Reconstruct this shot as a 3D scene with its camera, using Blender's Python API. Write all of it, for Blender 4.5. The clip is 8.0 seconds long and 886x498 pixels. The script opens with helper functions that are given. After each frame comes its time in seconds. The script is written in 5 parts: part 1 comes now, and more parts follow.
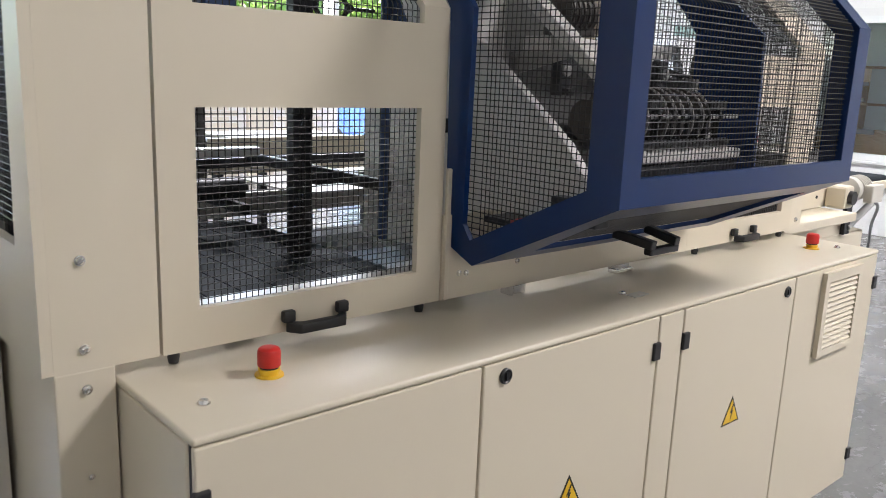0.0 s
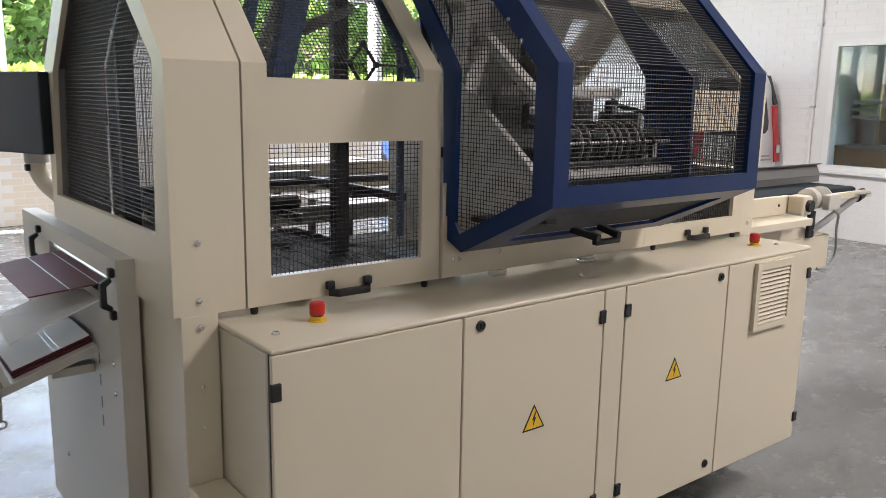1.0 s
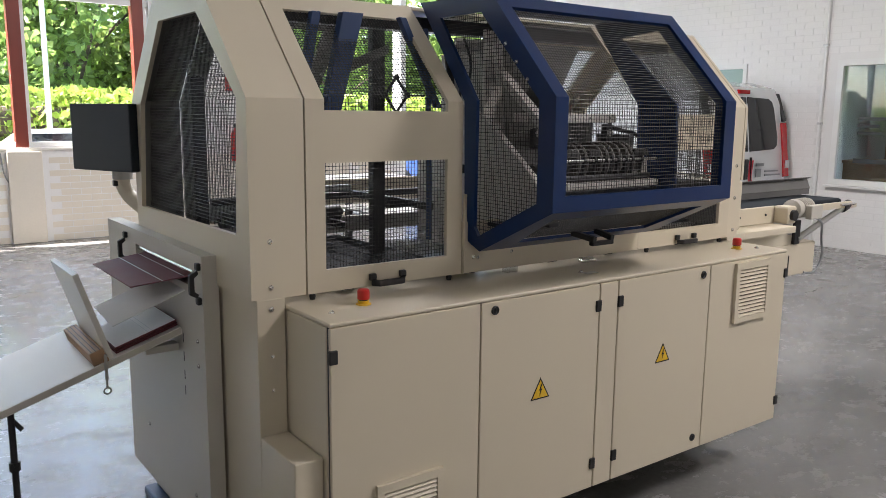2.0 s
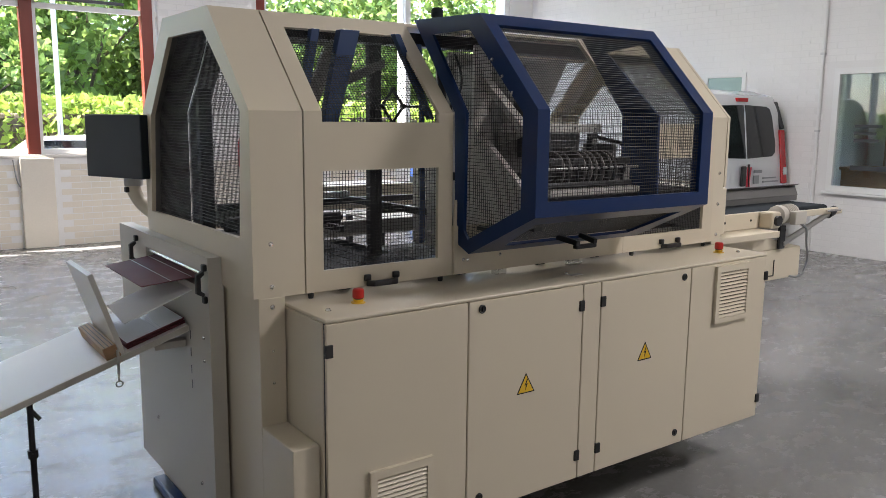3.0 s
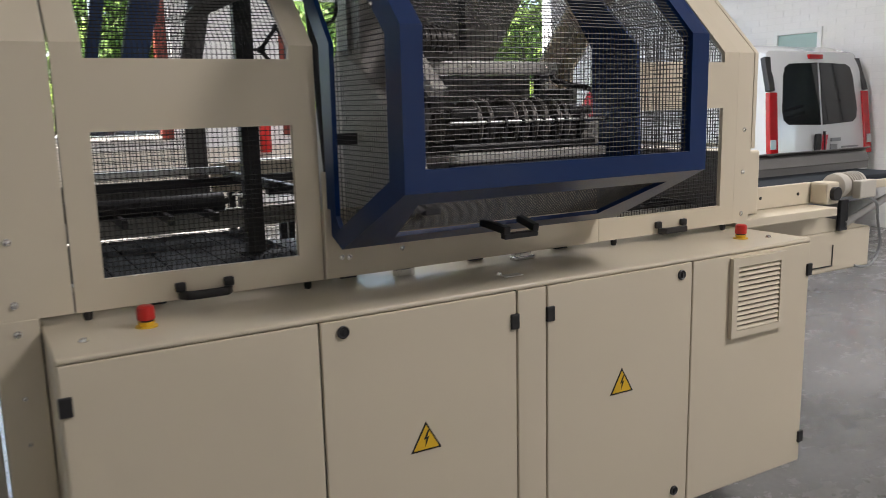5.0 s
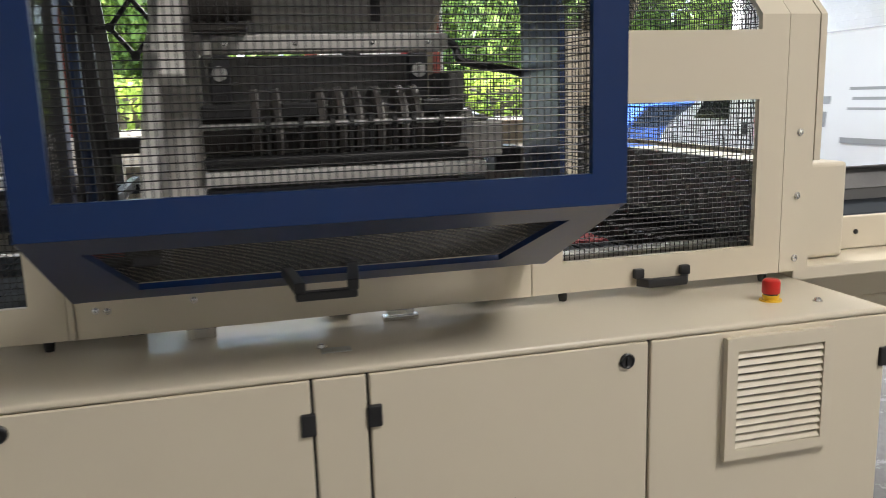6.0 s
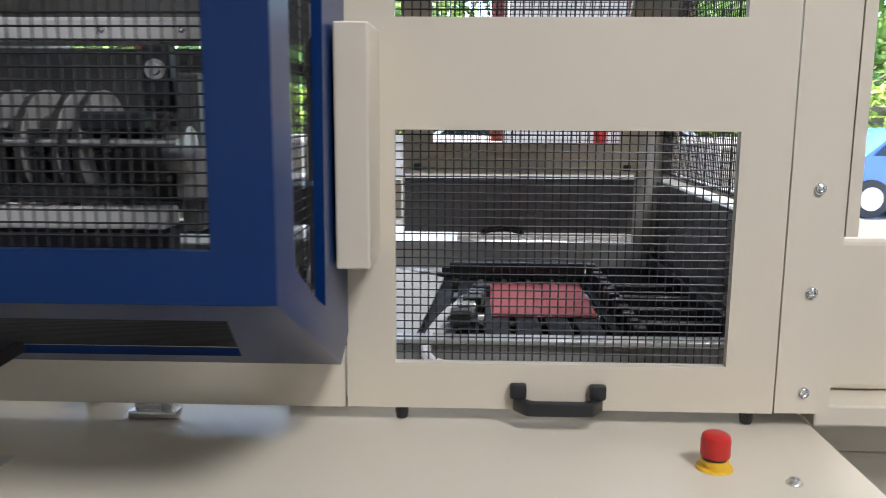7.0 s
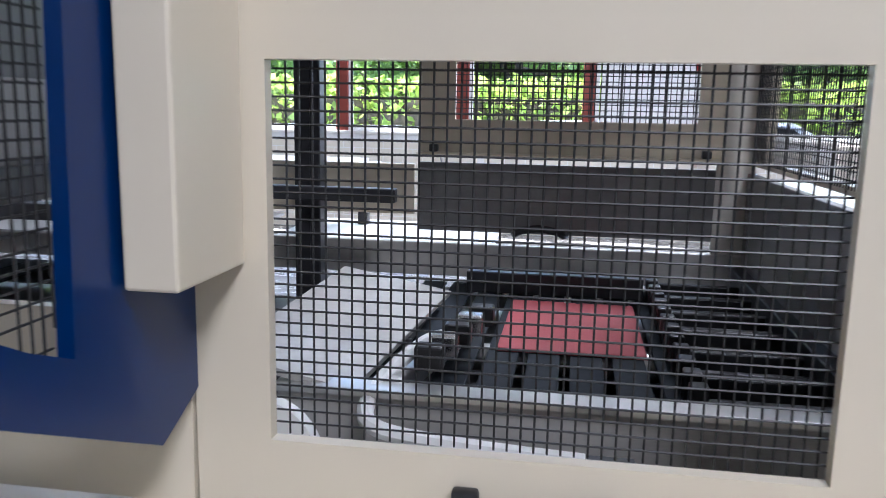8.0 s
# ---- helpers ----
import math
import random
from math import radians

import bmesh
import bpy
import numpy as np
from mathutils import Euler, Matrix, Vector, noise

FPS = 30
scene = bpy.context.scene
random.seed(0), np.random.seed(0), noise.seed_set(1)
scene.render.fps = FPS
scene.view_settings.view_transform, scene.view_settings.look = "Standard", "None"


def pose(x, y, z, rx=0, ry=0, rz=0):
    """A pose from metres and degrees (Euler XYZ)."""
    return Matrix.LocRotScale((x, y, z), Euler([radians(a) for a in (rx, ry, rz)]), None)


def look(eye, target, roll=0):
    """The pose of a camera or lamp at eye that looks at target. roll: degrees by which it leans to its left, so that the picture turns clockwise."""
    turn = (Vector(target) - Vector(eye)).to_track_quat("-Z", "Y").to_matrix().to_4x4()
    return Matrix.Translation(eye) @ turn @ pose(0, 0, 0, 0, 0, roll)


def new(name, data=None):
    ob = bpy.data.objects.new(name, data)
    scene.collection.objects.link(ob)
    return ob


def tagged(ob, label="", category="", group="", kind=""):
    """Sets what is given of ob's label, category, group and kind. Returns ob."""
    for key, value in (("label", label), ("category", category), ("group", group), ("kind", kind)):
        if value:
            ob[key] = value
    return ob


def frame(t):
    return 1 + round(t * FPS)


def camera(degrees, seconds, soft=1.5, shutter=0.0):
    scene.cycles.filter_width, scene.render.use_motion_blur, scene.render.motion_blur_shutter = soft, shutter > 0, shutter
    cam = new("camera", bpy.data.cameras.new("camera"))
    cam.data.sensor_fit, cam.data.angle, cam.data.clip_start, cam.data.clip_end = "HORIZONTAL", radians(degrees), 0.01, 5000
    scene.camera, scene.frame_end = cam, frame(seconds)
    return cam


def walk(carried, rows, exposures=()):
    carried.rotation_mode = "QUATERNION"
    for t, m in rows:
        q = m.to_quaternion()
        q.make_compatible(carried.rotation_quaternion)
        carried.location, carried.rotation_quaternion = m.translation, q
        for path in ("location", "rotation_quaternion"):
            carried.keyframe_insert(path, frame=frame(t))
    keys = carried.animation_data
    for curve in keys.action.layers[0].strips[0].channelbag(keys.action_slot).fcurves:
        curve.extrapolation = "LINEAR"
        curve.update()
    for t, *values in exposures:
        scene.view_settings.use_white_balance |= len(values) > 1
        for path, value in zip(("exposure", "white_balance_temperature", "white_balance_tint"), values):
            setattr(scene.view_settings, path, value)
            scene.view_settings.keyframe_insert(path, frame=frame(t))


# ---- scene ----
cam = camera(57.5, 8.0, soft=0.75, shutter=0.25)
PATH = [
    (0, (0.044, 0.023, 1.607), (1.344, 1.483, 1.183), 2.3),
    (0.5, (-0.114, -0.295, 1.632), (1.136, 1.215, 1.234), 1.6),
    (1, (-0.301, -0.602, 1.666), (0.913, 0.943, 1.294), 1.0),
    (1.5, (-0.498, -0.829, 1.686), (0.692, 0.74, 1.336), 0.7),
    (3, (-0.68, -1.2, 1.72), (0.481, 0.397, 1.402), 0.6),
    (3.5, (-0.656, -1.198, 1.716), (0.499, 0.402, 1.39), 0.5),
    (4, (-0.489, -1.128, 1.667), (0.64, 0.487, 1.322), 0.1),
    (4.5, (-0.107, -0.944, 1.628), (0.972, 0.7, 1.265), -0.5),
    (4.7, (0.083, -0.865, 1.595), (1.133, 0.799, 1.234), -0.9),
    (5.8, (1.303, -0.435, 1.571), (1.948, 1.424, 1.209), -1.75),
    (6, (1.547, -0.381, 1.569), (2.049, 1.52, 1.1995), -1.7),
    (6.5, (2.043, -0.134, 1.546), (2.274, 1.824, 1.206), -0.8),
    (7, (2.408, 0.12, 1.568), (2.34, 2.091, 1.234), 0.3),
    (7.5, (2.601, 0.352, 1.555), (2.312, 2.302, 1.213), 0.9),
    (8, (2.571, 0.632, 1.501), (2.262, 2.578, 1.158), 1.1),
]
EXPOSURES = [(0.0, 3.55, 6100, 15), (0.5, 3.36, 6400, 16), (1.0, 3.16, 6400, 16), (1.5, 2.95, 6400, 16), (3.0, 2.67, 6300, 16), (3.5, 2.59, 6300, 16), (4.0, 2.57, 6300, 16),
             (4.7, 2.66, 6400, 16), (6.0, 2.91, 6400, 12), (6.5, 3.01, 6300, 13), (7.0, 3.01, 5750, 14), (7.5, 3.01, 5550, 15), (8.0, 3.19, 5400, 17)]
walk(cam, [(t, look(eye, target, roll)) for t, eye, target, roll in PATH], EXPOSURES)

# ---- light ----
SUN_ELEVATION = 60
world = bpy.data.worlds.new("sky")
scene.world = world
world.use_nodes = True
_sky = world.node_tree.nodes.new("ShaderNodeTexSky")
_sky.sky_type, _sky.sun_disc = "NISHITA", False
_sky.sun_elevation, _sky.sun_rotation = radians(SUN_ELEVATION), radians(-67)
_bg = world.node_tree.nodes["Background"]
world.node_tree.links.new(_sky.outputs["Color"], _bg.inputs["Color"])
_bg.inputs["Strength"].default_value = 0.15
_sun = bpy.data.lights.new("sun", "SUN")
_sun.energy, _sun.angle, _sun.color = 5.0, radians(0.5), (1.0, 0.95, 0.86)
new("sun", _sun).matrix_world = look((-20 * 0.92, 20 * 0.39, 20 * math.tan(radians(SUN_ELEVATION))), (0, 0, 0))


def opening_light(name, place, target, w, h, watts, colour):
    lamp = bpy.data.lights.new(name, "AREA")
    lamp.shape, lamp.size, lamp.size_y, lamp.energy, lamp.color = "RECTANGLE", w, h, watts, colour
    new(name, lamp).matrix_world = look(place, target)


# daylight of a roof light and the window wall, plus two added fill lamps
opening_light("roof_light_near", (4.4, -1.8, 4.98), (4.4, -1.801, 0), 1.4, 1.4, 36, (1.0, 0.97, 0.92))
opening_light("fill_light_left", (-1.2, -2.9, 4.98), (-1.2, -2.901, 0), 1.7, 1.7, 2.5, (1.0, 0.97, 0.92))
opening_light("fill_light_back", (3.7, 4.7, 4.98), (3.7, 4.701, 0), 1.7, 1.7, 45, (1.0, 0.98, 0.95))
opening_light("window_daylight", (1.6, 9.9, 2.6), (1.6, 0, 1.6), 8.5, 2.6, 14, (0.74, 0.87, 1.0))


# ---- materials ----
def material(name, rgb, rough=0.5, metal=0.0, vary=0.08, size=3.0, fine=60.0, bump=0.0, spread=0.08, coat=0.0, randoms=0.0):
    """A painted, metal or mineral surface: base colour varied at two scales, uneven gloss, fine relief."""
    m = bpy.data.materials.new(name)
    m.use_nodes = True
    nt = m.node_tree
    n, l = nt.nodes, nt.links
    b = n["Principled BSDF"]
    co = n.new("ShaderNodeTexCoord")
    big, small = n.new("ShaderNodeTexNoise"), n.new("ShaderNodeTexNoise")
    big.inputs["Scale"].default_value, big.inputs["Detail"].default_value = size, 5
    small.inputs["Scale"].default_value, small.inputs["Detail"].default_value = fine, 3
    for t in (big, small):
        l.new(co.outputs["Object"], t.inputs["Vector"])
    mix = n.new("ShaderNodeMath")
    mix.operation = "MULTIPLY_ADD"
    l.new(big.outputs["Fac"], mix.inputs[0])
    mix.inputs[1].default_value = 0.7
    sc = n.new("ShaderNodeMath")
    sc.operation = "MULTIPLY"
    sc.inputs[1].default_value = 0.3
    l.new(small.outputs["Fac"], sc.inputs[0])
    l.new(sc.outputs[0], mix.inputs[2])
    ramp = n.new("ShaderNodeMapRange")
    ramp.inputs["From Min"].default_value, ramp.inputs["From Max"].default_value = 0.3, 0.7
    ramp.inputs["To Min"].default_value, ramp.inputs["To Max"].default_value = 1 - vary, 1 + vary
    l.new(mix.outputs[0], ramp.inputs["Value"])
    val = ramp.outputs[0]
    if randoms:
        info = n.new("ShaderNodeObjectInfo")
        r2 = n.new("ShaderNodeMapRange")
        r2.inputs["To Min"].default_value, r2.inputs["To Max"].default_value = 1 - randoms, 1 + randoms
        l.new(info.outputs["Random"], r2.inputs["Value"])
        mm = n.new("ShaderNodeMath")
        mm.operation = "MULTIPLY"
        l.new(val, mm.inputs[0])
        l.new(r2.outputs[0], mm.inputs[1])
        val = mm.outputs[0]
    vm = n.new("ShaderNodeVectorMath")
    vm.operation = "SCALE"
    vm.inputs[0].default_value = rgb
    l.new(val, vm.inputs["Scale"])
    l.new(vm.outputs[0], b.inputs["Base Color"])
    rr = n.new("ShaderNodeMapRange")
    rr.inputs["To Min"].default_value, rr.inputs["To Max"].default_value = max(0.02, rough - spread), min(1, rough + spread)
    l.new(big.outputs["Fac"], rr.inputs["Value"])
    l.new(rr.outputs[0], b.inputs["Roughness"])
    b.inputs["Metallic"].default_value = metal
    b.inputs["Coat Weight"].default_value = coat
    if bump:
        bp = n.new("ShaderNodeBump")
        bp.inputs["Strength"].default_value, bp.inputs["Distance"].default_value = bump, 0.002
        l.new(small.outputs["Fac"], bp.inputs["Height"])
        l.new(bp.outputs[0], b.inputs["Normal"])
    return m


def glass_material(name, tint):
    m = bpy.data.materials.new(name)
    m.use_nodes = True
    b = m.node_tree.nodes["Principled BSDF"]
    b.inputs["Base Color"].default_value = (*tint, 1)
    b.inputs["Roughness"].default_value, b.inputs["Transmission Weight"].default_value, b.inputs["IOR"].default_value = 0.0, 1.0, 1.02
    return m


def leaf_material(name, rgb):
    m = bpy.data.materials.new(name)
    m.use_nodes = True
    n, l = m.node_tree.nodes, m.node_tree.links
    b = n["Principled BSDF"]
    geo = n.new("ShaderNodeNewGeometry")
    mr = n.new("ShaderNodeMapRange")
    mr.inputs["To Min"].default_value, mr.inputs["To Max"].default_value = 0.5, 1.6
    l.new(geo.outputs["Random Per Island"], mr.inputs["Value"])
    vm = n.new("ShaderNodeVectorMath")
    vm.operation = "SCALE"
    vm.inputs[0].default_value = rgb
    l.new(mr.outputs[0], vm.inputs["Scale"])
    l.new(vm.outputs[0], b.inputs["Base Color"])
    b.inputs["Roughness"].default_value = 0.55
    tr = n.new("ShaderNodeBsdfTranslucent")
    l.new(vm.outputs[0], tr.inputs["Color"])
    mx = n.new("ShaderNodeMixShader")
    mx.inputs[0].default_value = 0.5
    l.new(b.outputs[0], mx.inputs[1])
    l.new(tr.outputs[0], mx.inputs[2])
    l.new(mx.outputs[0], n["Material Output"].inputs["Surface"])
    return m


def concrete_material():
    m = material("polished_concrete", (0.195, 0.19, 0.182), 0.22, 0, 0.26, 0.7, 34, 0.02, 0.1)
    n, l = m.node_tree.nodes, m.node_tree.links
    b = n["Principled BSDF"]
    co = n.new("ShaderNodeTexCoord")
    mp = n.new("ShaderNodeMapping")
    mp.inputs["Scale"].default_value = (1.0, 1.5, 1)
    mp.inputs["Rotation"].default_value = (0, 0, 0.5)
    l.new(co.outputs["Object"], mp.inputs["Vector"])
    st = n.new("ShaderNodeTexNoise")
    st.inputs["Scale"].default_value, st.inputs["Detail"].default_value, st.inputs["Roughness"].default_value = 3.2, 10, 0.72
    l.new(mp.outputs[0], st.inputs["Vector"])
    r = n.new("ShaderNodeMapRange")
    r.inputs["From Min"].default_value, r.inputs["From Max"].default_value = 0.35, 0.65
    r.inputs["To Min"].default_value, r.inputs["To Max"].default_value = 0.15, 0.34
    l.new(st.outputs["Fac"], r.inputs["Value"])
    l.new(r.outputs[0], b.inputs["Roughness"])

    def worn(texture, socket, lo, hi, to_lo, to_hi):
        q = n.new("ShaderNodeMapRange")
        q.inputs["From Min"].default_value, q.inputs["From Max"].default_value = lo, hi
        q.inputs["To Min"].default_value, q.inputs["To Max"].default_value = to_lo, to_hi
        l.new(texture.outputs[socket], q.inputs["Value"])
        return q.outputs[0]

    scuff = n.new("ShaderNodeTexNoise")
    scuff.inputs["Scale"].default_value, scuff.inputs["Detail"].default_value, scuff.inputs["Roughness"].default_value = 6.0, 10, 0.8
    l.new(mp.outputs[0], scuff.inputs["Vector"])
    crack = n.new("ShaderNodeTexVoronoi")
    crack.feature = "DISTANCE_TO_EDGE"
    crack.inputs["Scale"].default_value = 0.45
    bent = n.new("ShaderNodeVectorMath")
    bent.operation = "MULTIPLY_ADD"
    bent.inputs[1].default_value = (0.5, 0.5, 0.5)
    l.new(st.outputs["Color"], bent.inputs[0])
    l.new(co.outputs["Object"], bent.inputs[2])
    l.new(bent.outputs[0], crack.inputs["Vector"])
    both = n.new("ShaderNodeMath")
    both.operation = "MULTIPLY"
    l.new(worn(scuff, "Fac", 0.60, 0.68, 1.0, 1.7), both.inputs[0])
    l.new(worn(crack, "Distance", 0.0, 0.0025, 0.6, 1.0), both.inputs[1])
    tone = n.new("ShaderNodeVectorMath")
    tone.operation = "SCALE"
    l.new(b.inputs["Base Color"].links[0].from_socket, tone.inputs[0])
    l.new(both.outputs[0], tone.inputs["Scale"])
    l.new(tone.outputs[0], b.inputs["Base Color"])
    return m


BEIGE = material("beige_powder_coat", (0.62, 0.55, 0.425), 0.32, 0, 0.03, 1.5, 900, 0.05, 0.05)
BEIGE_DOOR = material("beige_door_coat", (0.61, 0.54, 0.415), 0.4, 0, 0.03, 1.1, 900, 0.05, 0.05)
GREYBEIGE = material("grey_beige_coat_and_shade", (0.52, 0.49, 0.43), 0.42, 0, 0.04, 1.5, 800, 0.05, 0.05)
BLUE = material("navy_powder_coat", (0.0006, 0.019, 0.092), 0.3, 0, 0.06, 2, 800, 0.05, 0.06)
NAVYARM = material("dark_navy_enamel", (0.016, 0.042, 0.12), 0.45, 0, 0.1, 3, 200)
BLUE.node_tree.nodes["Principled BSDF"].inputs["Specular IOR Level"].default_value = 0.42
BLACK = material("black_plastic", (0.012, 0.012, 0.013), 0.42, 0, 0.15, 6, 200, 0.1)
WIRE = material("black_coated_wire", (0.017, 0.0162, 0.0155), 0.42, 0, 0.1, 8, 100)
WIRE.node_tree.nodes["Principled BSDF"].inputs["Specular IOR Level"].default_value = 0.45
DARK = material("dark_burnished_steel", (0.04, 0.04, 0.044), 0.4, 0.6, 0.25, 5, 80, 0.1, 0.12)
STEEL = material("brushed_steel", (0.55, 0.54, 0.52), 0.32, 1.0, 0.12, 6, 160, 0.08, 0.1)
CHROME = material("zinc_plated_steel", (0.72, 0.71, 0.69), 0.2, 1.0, 0.08, 9, 200, 0, 0.08)
ALU = material("anodised_aluminium", (0.62, 0.62, 0.62), 0.38, 0.9, 0.06, 4, 300, 0.04)
LIGHTPLATE = material("pale_machined_plate", (0.70, 0.67, 0.63), 0.4, 0.0, 0.1, 4, 60, 0.1)
DRUM = material("brown_grey_roller", (0.055, 0.048, 0.042), 0.42, 0.35, 0.15, 6, 90, 0.1)
# Real sheet steel, and the dark colour given to shaded guard sheets.
GUIDE_AND_SHADE = material("sheet_steel_and_shade", (0.19, 0.185, 0.18), 0.45, 0.5, 0.12, 4, 120, 0.08)
DARKLETTER = material("dark_letter_film", (0.05, 0.055, 0.055), 0.4)
PLATE = material("grey_cast_plate", (0.42, 0.40, 0.37), 0.45, 0.2, 0.15, 4, 60, 0.15)
BELT = material("dark_green_belt", (0.018, 0.023, 0.028), 0.8, 0, 0.25, 5, 90, 0.15)
BELT.node_tree.nodes["Principled BSDF"].inputs["Specular IOR Level"].default_value = 0.2
RED = material("red_plastic", (0.50, 0.018, 0.012), 0.33, 0, 0.06, 6, 200, 0.03)
YELLOW = material("yellow_label", (0.75, 0.46, 0.02), 0.4, 0, 0.05, 6, 200)
LABELBLACK = material("label_black", (0.01, 0.01, 0.01), 0.45)
REDCLOTH = material("red_cover_board", (0.36, 0.05, 0.055), 0.7, 0, 0.15, 8, 260, 0.3)
DARKRED = material("wine_red_paper", (0.13, 0.022, 0.03), 0.6, 0, 0.12, 8, 220, 0.2)
PAPER = material("white_paper", (0.78, 0.77, 0.75), 0.65, 0, 0.04, 3, 120, 0.1)
BOARD = material("white_laminate", (0.68, 0.65, 0.60), 0.35, 0, 0.05, 3, 200, 0.03)
WOOD = material("beech_wood", (0.36, 0.22, 0.12), 0.55, 0, 0.25, 12, 60, 0.25)
WALLPAINT = material("white_painted_brick", (0.80, 0.79, 0.77), 0.7, 0, 0.05, 0.8, 40, 0.35, randoms=0.015)
# Brick below the sill, toned cream and darker than WALLPAINT.
CREAMTONE = material("cream_toned_brick", (0.70, 0.645, 0.55), 0.7, 0, 0.06, 0.8, 40, 0.35, randoms=0.02)
WALLJOINT = material("white_painted_joint", (0.76, 0.75, 0.73), 0.8, 0, 0.06, 1, 60, 0.3)
CEIL = material("white_ceiling", (0.76, 0.75, 0.73), 0.8, 0, 0.04, 0.6, 30, 0.2)
CONCRETE = concrete_material()
REDFRAME = material("dark_red_frame", (0.20, 0.035, 0.02), 0.45, 0, 0.1, 3, 150)
WHITEFRAME = material("white_window_frame", (0.78, 0.78, 0.76), 0.4, 0, 0.03, 2, 150)
GLASS = glass_material("clear_glass", (0.97, 0.985, 0.98))
DARKGLASS = material("dark_tinted_glass", (0.012, 0.014, 0.016), 0.05, 0, 0.1, 1, 10, 0, 0.02)
OFFICEGLASS = glass_material("office_glass", (0.86, 0.92, 0.90))
OFFICEGLASS.node_tree.nodes["Principled BSDF"].inputs["IOR"].default_value = 1.4
GREENGLASS = material("pale_green_frosted_glass", (0.34, 0.47, 0.43), 0.2, 0, 0.08, 2, 60)
VANPAINT = material("white_car_paint", (0.68, 0.69, 0.70), 0.22, 0, 0.02, 1, 200, 0, 0.04, coat=0.5)
TAILRED = material("red_lamp_glass", (0.45, 0.01, 0.012), 0.12, 0, 0.1, 8, 60, 0, 0.04)
TYRE = material("tyre_rubber", (0.018, 0.018, 0.018), 0.7, 0, 0.1, 8, 90, 0.2)
GRAPHIC = material("grey_graphic_film", (0.25, 0.26, 0.27), 0.35)
REDGRAPHIC = material("red_graphic_film", (0.55, 0.02, 0.04), 0.3)
BLUEPAINT = material("blue_car_paint", (0.03, 0.10, 0.42), 0.25, 0, 0.04, 1, 200, coat=0.4)
SCREEN = material("dark_teal_panel_back", (0.006, 0.014, 0.022), 0.38, 0, 0.1, 4, 150)
GROUND = material("lawn_ground", (0.075, 0.12, 0.03), 0.8, 0, 0.35, 0.3, 4, 0.5)
ASPHALT = material("grey_paving", (0.22, 0.22, 0.21), 0.8, 0, 0.15, 0.5, 20, 0.3)
LEAF = leaf_material("tree_leaves", (0.21, 0.30, 0.08))
HEDGELEAF = leaf_material("hedge_leaves", (0.32, 0.42, 0.08))
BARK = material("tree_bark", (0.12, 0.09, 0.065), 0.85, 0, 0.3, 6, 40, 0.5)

# ---- builders ----
WORLD = {}


def thing(name, x, y, z, label, category, group="", kind="", turn=0):
    ob = new(name)
    m = pose(x, y, z, 0, 0, turn)
    ob.matrix_basis = m
    ob.empty_display_size = 0.1
    WORLD[ob.name] = m
    return tagged(ob, label, category, group, kind)


def part(name, bm, mat, parent=None, label="", smooth=False, kind="", mesh_done=None):
    me = mesh_done or bpy.data.meshes.new(name)
    if bm is not None:
        bmesh.ops.recalc_face_normals(bm, faces=bm.faces)
        if parent is not None:
            bm.transform(WORLD[parent.name].inverted())
        bm.to_mesh(me)
        bm.free()
        me.materials.append(mat)
        if smooth:
            for p in me.polygons:
                p.use_smooth = True
            me.set_sharp_from_angle(angle=radians(35))
    ob = new(name, me)
    if parent is not None:
        ob.parent = parent
        WORLD[ob.name] = WORLD[parent.name]
    return tagged(ob, label, "", "", kind)


def setting(name, bm, mat, label, category):
    ob = part(name, bm, mat)
    WORLD[ob.name] = Matrix()
    return tagged(ob, label, category, "", "structure")


def box(bm, x0, x1, y0, y1, z0, z1, bevel=0.0, seg=2):
    vs = [bm.verts.new((x, y, z)) for x in (x0, x1) for y in (y0, y1) for z in (z0, z1)]
    fs = [bm.faces.new([vs[i] for i in f]) for f in ((0, 1, 3, 2), (4, 6, 7, 5), (0, 4, 5, 1), (2, 3, 7, 6), (0, 2, 6, 4), (1, 5, 7, 3))]
    if bevel:
        es = list({e for f in fs for e in f.edges})
        bmesh.ops.bevel(bm, geom=es, offset=bevel, segments=seg, affect="EDGES", profile=0.5)
    return bm


def boxed(*args, **kw):
    return box(bmesh.new(), *args, **kw)


def tube(bm, p, q, r, seg=16, r2=None, caps=True):
    p, q = Vector(p), Vector(q)
    d = (q - p).normalized()
    u = d.orthogonal().normalized()
    v = d.cross(u)
    r2 = r if r2 is None else r2
    rings = []
    for c, rad in ((p, r), (q, r2)):
        rings.append([bm.verts.new(c + (u * math.cos(a) + v * math.sin(a)) * rad) for a in (2 * math.pi * i / seg for i in range(seg))])
    for i in range(seg):
        j = (i + 1) % seg
        bm.faces.new((rings[0][i], rings[0][j], rings[1][j], rings[1][i]))
    if caps:
        bm.faces.new(rings[0][::-1])
        bm.faces.new(rings[1])
    return bm


def lathe(bm, base, axis, profile, seg=20):
    """A turned body: (along, radius) pairs round an axis from base."""
    d = Vector(axis).normalized()
    u = d.orthogonal().normalized()
    v = d.cross(u)
    rings = []
    for a, r in profile:
        c = Vector(base) + d * a
        rings.append([bm.verts.new(c + (u * math.cos(w) + v * math.sin(w)) * max(r, 1e-5)) for w in (2 * math.pi * i / seg for i in range(seg))])
    for k in range(len(rings) - 1):
        for i in range(seg):
            j = (i + 1) % seg
            bm.faces.new((rings[k][i], rings[k][j], rings[k + 1][j], rings[k + 1][i]))
    bm.faces.new(rings[0][::-1])
    bm.faces.new(rings[-1])
    return bm


